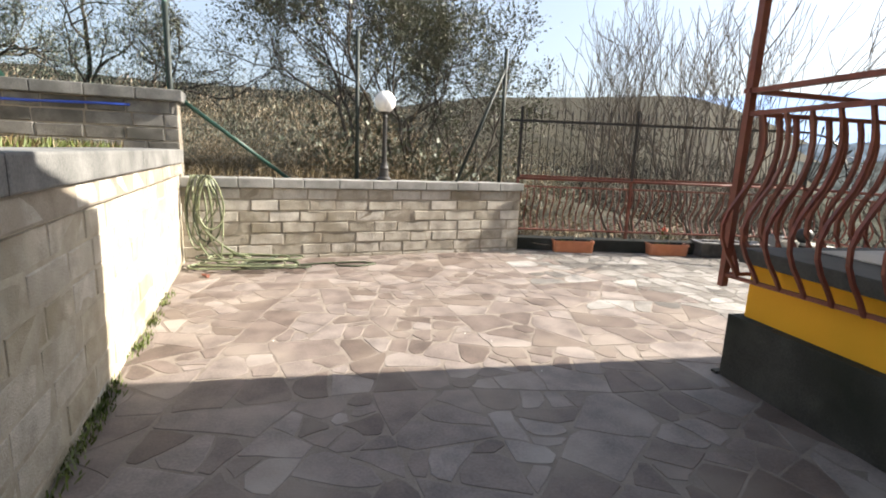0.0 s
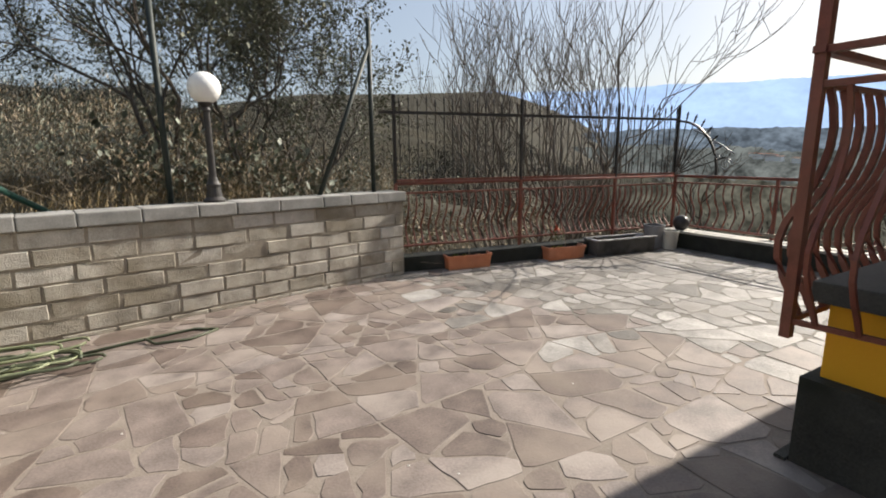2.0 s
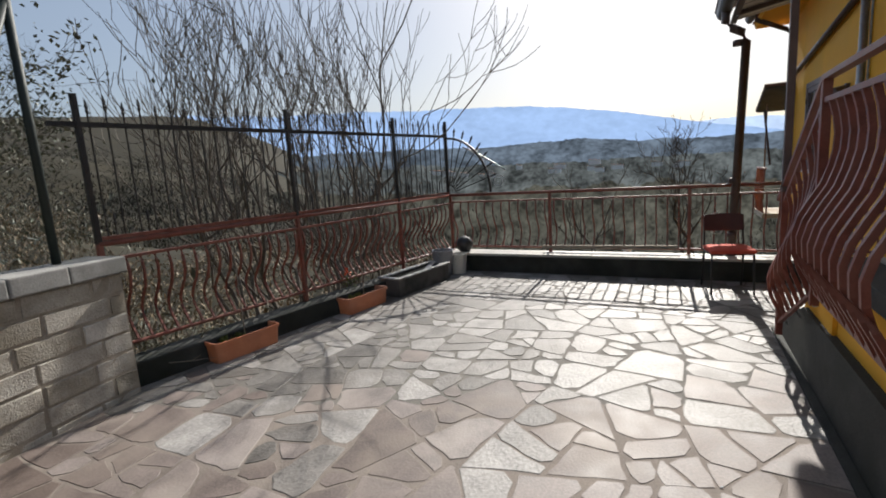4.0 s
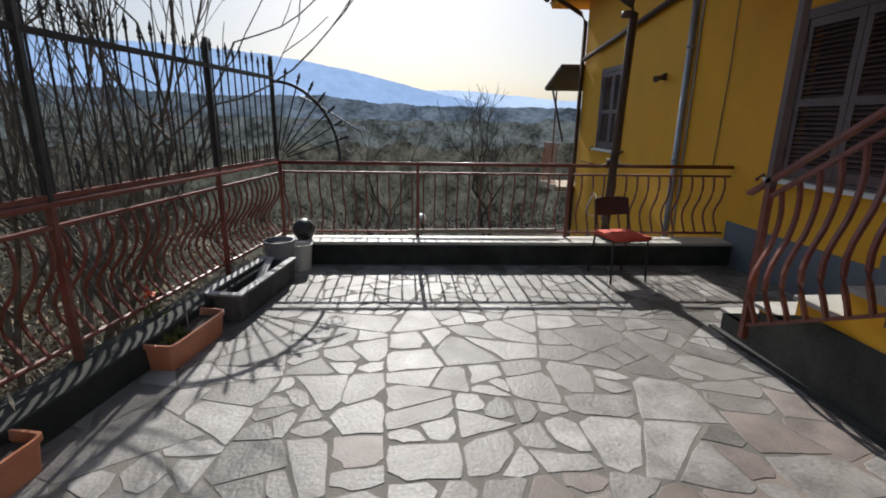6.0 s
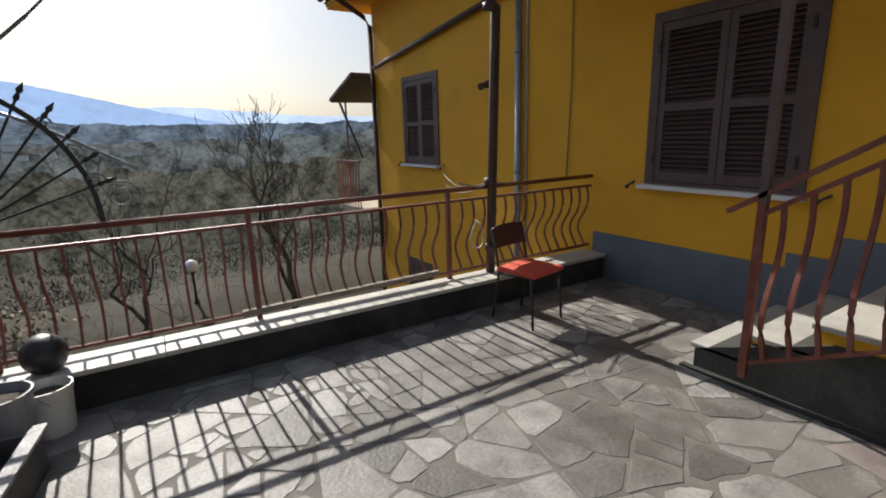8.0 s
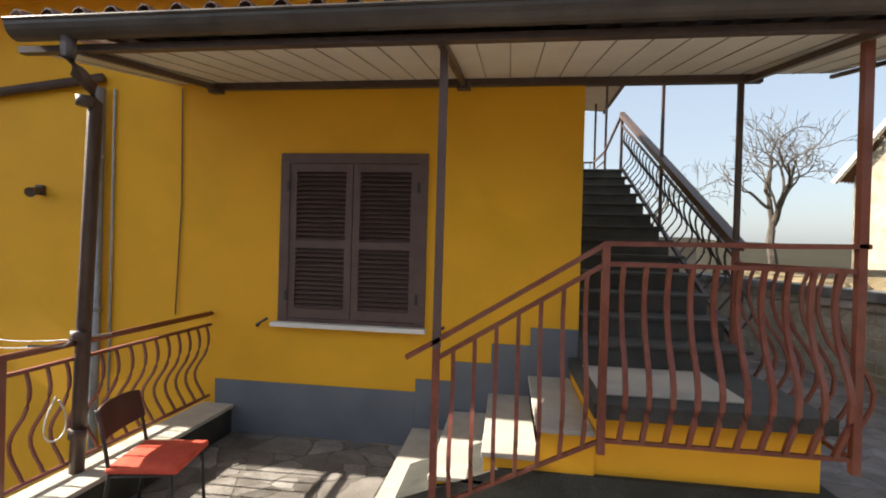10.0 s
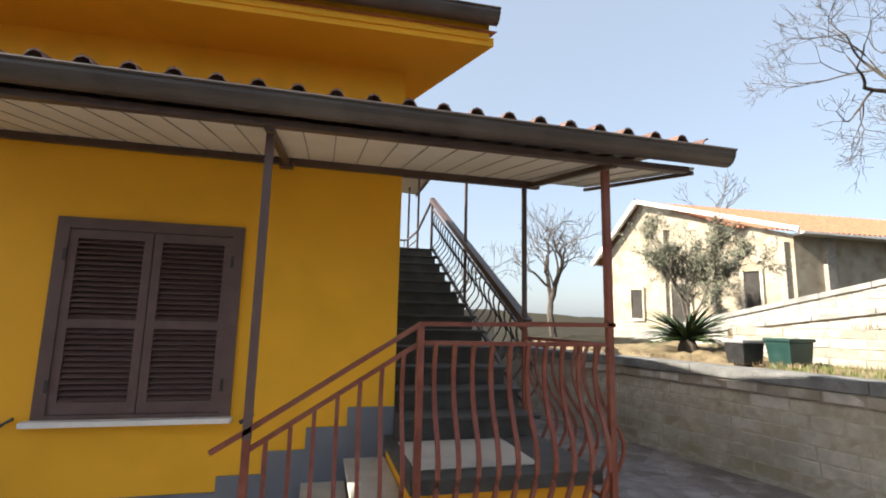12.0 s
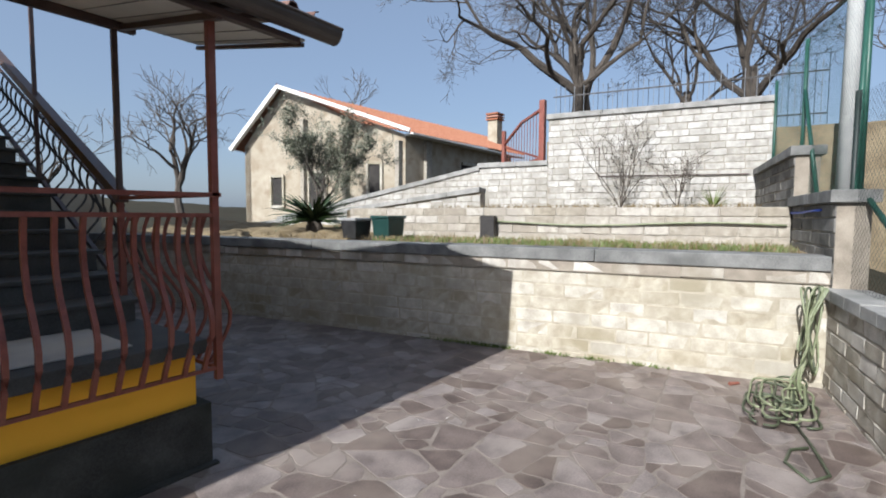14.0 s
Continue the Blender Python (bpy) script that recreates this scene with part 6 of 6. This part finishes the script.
for _ in range(60):
    q = Vector((6.35 + rnd.gauss(0, 0.1), 7.04 + rnd.gauss(0, 0.04), 0.2 + rnd.uniform(0, 0.12)))
    pl.leaf(q, rdir(rnd, 0.8), 0.012, 0.06)
for _ in range(26):
    q = Vector((6.28 + rnd.gauss(0, 0.04), 7.03 + rnd.gauss(0, 0.03), 0.36 + rnd.gauss(0, 0.03)))
    pt.leaf(q, rdir(rnd, 0.5), 0.014, 0.035)
pl.part("leaves", "grass", pf, kind="stuff")
pt.part("petals", "crimson", pf, kind="stuff")


# ---- chair ----
def chair():
    F = Matrix.Translation((7.74, 2.94, 0)) @ Matrix.Rotation(radians(100), 4, "Z")
    t = thing("chair", (7.74, 2.94, 0), "black metal chair with a red seat and dark back", "chair")
    T = lambda pts: [F @ Vector(p) for p in pts]
    w, d = 0.205, 0.20
    for sx in (-w, w):
        part("leg", tube(B(), T([(sx, d, 0.0), (sx * 0.97, d - 0.03, 0.45)]), 0.011, 8), "iron", t, smooth=True)
        part("leg", tube(B(), T([(sx, -d - 0.05, 0.0), (sx * 0.97, -d + 0.02, 0.44), (sx * 0.95, -d - 0.015, 0.62), (sx * 0.93, -d - 0.07, 0.82)]), 0.011, 8), "iron", t, smooth=True)
        part("seat_rail", tube(B(), T([(sx * 0.97, d - 0.03, 0.44), (sx * 0.97, -d + 0.02, 0.43)]), 0.010, 8), "iron", t, smooth=True)
    part("cross_rail", tube(B(), T([(-w, d - 0.03, 0.435), (w, d - 0.03, 0.435)]), 0.009, 8), "iron", t, smooth=True)
    part("cross_rail", tube(B(), T([(-w, -d + 0.02, 0.43), (w, -d + 0.02, 0.43)]), 0.009, 8), "iron", t, smooth=True)
    bm = B()
    box(bm, -0.215, 0.215, -0.20, 0.215, 0.448, 0.488, bevel=0.016)
    bmesh.ops.subdivide_edges(bm, edges=[e for e in bm.edges if e.calc_length() > 0.3], cuts=4, use_grid_fill=True)
    for v in bm.verts:
        if v.co.z > 0.47:
            v.co.z += 0.012 * (1 - (v.co.x / 0.22) ** 2) * (1 - (v.co.y / 0.22) ** 2)
    bmesh.ops.transform(bm, matrix=F, verts=bm.verts)
    part("seat", bm, "seat", t, "red padded seat", True)
    bm = B()
    box(bm, -0.205, 0.205, -0.012, 0.012, 0.0, 0.20, bevel=0.010)
    bmesh.ops.subdivide_edges(bm, edges=[e for e in bm.edges if e.calc_length() > 0.3], cuts=6)
    for v in bm.verts:
        v.co.y += 0.025 * (v.co.x / 0.2) ** 2
        if v.co.z > 0.1:
            v.co.z -= 0.02 * (v.co.x / 0.2) ** 4
    bmesh.ops.transform(bm, matrix=F @ Matrix.Translation((0, -d - 0.035, 0.64)) @ Matrix.Rotation(radians(14), 4, "X"), verts=bm.verts)
    part("backrest", bm, "back", t, "dark curved backrest", True)


chair()

# scattered houses on the far side of the valley
rnd = random.Random(17)
for k in range(16):
    a, q = radians(rnd.uniform(-2, 27)), rnd.uniform(0.02, 0.10)
    d = 760 * (1 - 0.2 * q) - 4
    x, y, z = 4 + d * math.cos(a), 4 + d * math.sin(a), 760 * math.tan(radians(0.2)) * (1 - q) - 150 * q
    w = rnd.uniform(4, 9)
    vh = thing("valley_house", (x, y, z), "small pale house far across the valley", "house", "houses in the valley")
    part("wall", boxm(x - w / 2, x + w / 2, y - w, y + w, z - 3, z + 3.2), "white", vh)
    part("roof", slab3(B(), [(x - w * 0.6, y - w * 1.1, z + 3.2), (x + w * 0.6, y - w * 1.1, z + 3.2), (x + w * 0.6, y + w * 1.1, z + 4.6), (x - w * 0.6, y + w * 1.1, z + 4.6)], 0.3), "tile", vh)

# garden below the terrace: kerb wall and lamp, far down
lw = thing("garden_wall", (17.4, 3, -3.0), "low grey garden wall below the terrace", "wall", kind="structure")
part("kerb", boxm(17.3, 17.5, -2, 9, -3.4, -2.35), "cap", lw)
obj("ground_lawn", boxm(8.6, 17.3, -1.0, 9.0, -2.9, -2.42), "lawn", "structure", "thin green and brown lawn below the terrace", "ground")
scatter("grass_tuft", 700, lambda r: Vector((r.uniform(8.8, 17.2), r.uniform(-0.5, 8.5), -2.43)), lambda r, p, q: tuft(r, p, q, 0.12, 7), "grass", "green grass tufts on the lawn below", 76, "grass")


def chip(rnd, pile, p):
    k, r = len(pile.v), rnd.uniform(0.004, 0.011)
    for a in (0.3, 1.7, 2.9, 4.4, 5.5):
        pile.v.append(p + Vector((r * math.cos(a) * rnd.uniform(0.6, 1.2), r * math.sin(a) * rnd.uniform(0.6, 1.2), 0)))
    pile.v.append(p + Vector((0, 0, r * 0.5)))
    pile.f += [(k + i, k + (i + 1) % 5, k + 5) for i in range(5)]


scatter("plaster_chip", 9, lambda r: Vector((r.uniform(0.0, 4.2), r.uniform(2.6, 6.2), 0.004)), chip, "white", "small white plaster crumbs on the patio", 77, "debris")
line = thing("clothes_line", (9.6, 2.0, 1.1), "two thin sagging washing lines tied to the railing", "clothes line")
for z0, z1 in ((1.00, 1.16), (0.86, 1.14)):
    part("wire", tube(B(), [(11.5 - 3.08 * k / 10, 1.42 + 1.5 * (k / 10) ** 1.0, z0 + (z1 - z0) * k / 10 - 0.12 * math.sin(math.pi * k / 10)) for k in range(11)], 0.004, 5), "zinc", line)


# ---- floor base and blocks of the walls ----
FLOOR = [(1.42, -6.3), (5.0, -6.3), (5.0, 1.4), (5.51, 1.4), (3.52, 7.07), (-0.88, 6.28)]
EAST = [(5.51, 1.4), (8.22, 1.4), (8.40, 6.66), (3.82, 7.38), (3.7, 7.1), (3.52, 7.07)]
obj("floor", prism(B(), FLOOR, -0.35, -0.002), "joint", "structure", "purple brown flagstone patio with pale mortar joints", "floor")
obj("floor_east", prism(B(), EAST, -0.35, -0.002), "dark_joint", "structure", "grey flagstone patio with dull mortar joints", "floor")
obj("wall_end", boxm(1.2, 5.0, -6.6, -6.3, -0.3, 2.2), "cream", "structure", "plain wall closing the passage", "wall")
for args in LATE:
    lay_blocks(*args)


# ---- flagstones ----
def clip(poly, nx, ny, c):
    """The part of a polygon with nx * x + ny * y <= c."""
    out = []
    for k in range(len(poly)):
        a, b = poly[k], poly[(k + 1) % len(poly)]
        fa_, fb_ = a[0] * nx + a[1] * ny - c, b[0] * nx + b[1] * ny - c
        if fa_ <= 0:
            out.append(a)
        if (fa_ < 0 < fb_) or (fb_ < 0 < fa_):
            t = fa_ / (fa_ - fb_)
            out.append((a[0] + (b[0] - a[0]) * t, a[1] + (b[1] - a[1]) * t))
    return out


def area_of(poly):
    return abs(sum(p[0] * q[1] - q[0] * p[1] for p, q in zip(poly, poly[1:] + poly[:1]))) / 2


def middle(poly):
    return sum(p[0] for p in poly) / len(poly), sum(p[1] for p in poly) / len(poly)


def compact(poly):
    rim = sum(math.hypot(p[0] - q[0], p[1] - q[1]) for p, q in zip(poly, poly[1:] + poly[:1]))
    return 4 * math.pi * area_of(poly) / (rim * rim)


def crack(rnd, poly, out):
    """Breaks a polygon along random lines into angular stones of many sizes."""
    cx, cy = middle(poly)
    big = 0.27 if cx > 3.4 else 0.22
    ar = area_of(poly)
    if ar < 0.04 or ar < big * rnd.random() ** 1.3:
        out.append(poly)
        return
    far = max(((p, q) for p in poly for q in poly), key=lambda e: (e[0][0] - e[1][0]) ** 2 + (e[0][1] - e[1][1]) ** 2)
    base_ang = math.atan2(far[1][1] - far[0][1], far[1][0] - far[0][0])
    ln = math.hypot(far[1][0] - far[0][0], far[1][1] - far[0][1])
    best = None
    for _ in range(7):
        ang = base_ang + rnd.gauss(0, 0.4)
        nx, ny = math.cos(ang), math.sin(ang)
        c = nx * cx + ny * cy + rnd.uniform(-0.2, 0.2) * ln
        halves = [clip(poly, nx, ny, c), clip(poly, -nx, -ny, -c)]
        if min(len(h) for h in halves) < 3 or min(area_of(h) for h in halves) < 0.012:
            continue
        score = min(compact(h) + 0.02 * len(h) for h in halves) + rnd.uniform(0, 0.08)
        if best is None or score > best[0]:
            best = (score, halves)
    if best is None:
        out.append(poly)
        return
    for h in best[1]:
        crack(rnd, h, out)


def chipped(rnd, poly):
    """Takes off some of the corners, so that joints open into small mortar triangles."""
    out = []
    for k in range(len(poly)):
        p, a, b = poly[k], poly[k - 1], poly[(k + 1) % len(poly)]
        la, lb = math.hypot(a[0] - p[0], a[1] - p[1]), math.hypot(b[0] - p[0], b[1] - p[1])
        if rnd.random() < 0.5 and min(la, lb) > 0.09:
            u, w = min(rnd.uniform(0.02, 0.10), la * 0.45) / la, min(rnd.uniform(0.02, 0.10), lb * 0.45) / lb
            out += [(p[0] + (a[0] - p[0]) * u, p[1] + (a[1] - p[1]) * u), (p[0] + (b[0] - p[0]) * w, p[1] + (b[1] - p[1]) * w)]
        else:
            out.append(p)
    return out


def flagstones():
    rnd = random.Random(91)
    floors = {"stone": bpy.data.objects["floor"], "slab": bpy.data.objects["floor_east"]}
    pieces = []
    nx_, ny_ = 11, 16   # uneven fields of about a metre, each broken into stones
    grid = [[(-1.4 + 9.7 * (i + (rnd.uniform(-0.34, 0.34) if 0 < i < nx_ else 0)) / nx_, -6.4 + 14.1 * (j + (rnd.uniform(-0.34, 0.34) if 0 < j < ny_ else 0)) / ny_) for i in range(nx_ + 1)] for j in range(ny_ + 1)]
    for j in range(ny_):
        for i in range(nx_):
            quad = [grid[j][i], grid[j][i + 1], grid[j + 1][i + 1], grid[j + 1][i]]
            if all((b[0] - a[0]) * (c[1] - b[1]) - (b[1] - a[1]) * (c[0] - b[0]) > 0 for a, b, c in zip(quad, quad[1:] + quad[:1], quad[2:] + quad[:2])):
                crack(rnd, quad, pieces)
            else:
                crack(rnd, quad[:3], pieces)
                crack(rnd, [quad[0], quad[2], quad[3]], pieces)
    n_part, rest = 0, {"stone": ([], []), "slab": ([], [])}
    slope = (BW[1] - W1B[1]) / (BW[0] - W1B[0])
    wall_n = Vector((W1A[1] - W1B[1], W1B[0] - W1A[0])).normalized()
    for poly in pieces:
        sx, sy = middle(poly)
        if sx > 5.0 and sy < 1.3 or sx > 3.75 and sy < -0.1:
            continue
        gap = 0.008 * rnd.uniform(0.4, 1.7)
        ring = list(poly)
        turn = 1 if sum(p[0] * q[1] - q[0] * p[1] for p, q in zip(ring, ring[1:] + ring[:1])) > 0 else -1
        for a, b in zip(ring, ring[1:] + ring[:1]):
            L = math.hypot(b[0] - a[0], b[1] - a[1])
            if L > 1e-5 and len(poly) >= 3:
                nx, ny = (b[1] - a[1]) / L * turn, -(b[0] - a[0]) / L * turn
                poly = clip(poly, nx, ny, nx * a[0] + ny * a[1] - gap)
        cuts = [(wall_n.x, wall_n.y, wall_n.x * W1B[0] + wall_n.y * W1B[1] - 0.012), (1, 0, 8.16)]
        if sx < 3.75:
            cuts.append((-slope, 1, BW[1] - slope * BW[0] - 0.012))
        else:
            cuts.append((0.157, 1, 7.4 + 0.157 * 3.8 - 0.24))
        for c in cuts:
            if len(poly) >= 3:
                poly = clip(poly, *c)
        if len(poly) < 3 or area_of(poly) < 0.005:
            continue
        poly = chipped(rnd, poly)
        # worn outline: extra points on long edges, moved a little
        edge = []
        for a, b in zip(poly, poly[1:] + poly[:1]):
            L = math.hypot(b[0] - a[0], b[1] - a[1])
            if L < 0.012:
                continue
            c0 = min(0.008, L * 0.2) / L
            for t in ([c0, 0.34, 0.68, 1 - c0] if L > 0.24 else [c0, 0.5, 1 - c0] if L > 0.1 else [c0, 1 - c0]):
                j_ = 0.006 if 0.3 < t < 0.7 else 0.003
                edge.append((a[0] + (b[0] - a[0]) * t + rnd.gauss(0, j_), a[1] + (b[1] - a[1]) * t + rnd.gauss(0, j_)))
        if len(edge) < 3:
            continue
        cx, cy = middle(edge)
        zt, tx, ty = rnd.uniform(0.0, 0.002), rnd.gauss(0, 0.002), rnd.gauss(0, 0.002)
        ht = lambda p: zt + (p[0] - cx) * tx + (p[1] - cy) * ty
        k = len(edge)
        vs_ = [(p[0] - cx, p[1] - cy, -0.03) for p in edge] + [(p[0] - cx, p[1] - cy, ht(p) - 0.0012) for p in edge]
        vs_ += [((p[0] - cx) * 0.98, (p[1] - cy) * 0.98, ht(p)) for p in edge]
        fs = [tuple(range(2 * k, 3 * k))] + [(a * k + q, a * k + (q + 1) % k, (a + 1) * k + (q + 1) % k, (a + 1) * k + q) for a in (0, 1) for q in range(k)]
        if turn < 0:
            fs = [tuple(reversed(f)) for f in fs]
        m = "slab" if sx + 0.35 * (sy - 4) + rnd.gauss(0, 0.5) > 4.5 else "stone"
        if n_part < 300 and sx > 1.6 and 2.9 < sy < 6.6:
            me = bpy.data.meshes.new("flagstone")
            me.from_pydata(vs_, [], fs)
            me.materials.append(M[m])
            ob = new("flagstone", me)
            ob.location = (cx, cy, 0)
            ob.parent = floors[m]
            n_part += 1
        else:
            V, Fc = rest[m]
            o = len(V)
            V += [(v[0] + cx, v[1] + cy, v[2]) for v in vs_]
            Fc += [tuple(q + o for q in f) for f in fs]
    for m, (V, Fc) in rest.items():
        me = bpy.data.meshes.new("far_flagstones")
        me.from_pydata(V, [], Fc)
        me.materials.append(M[m])
        ob = tagged(new("far_flagstones", me), kind="stuff")
        ob.parent = floors[m]


flagstones()
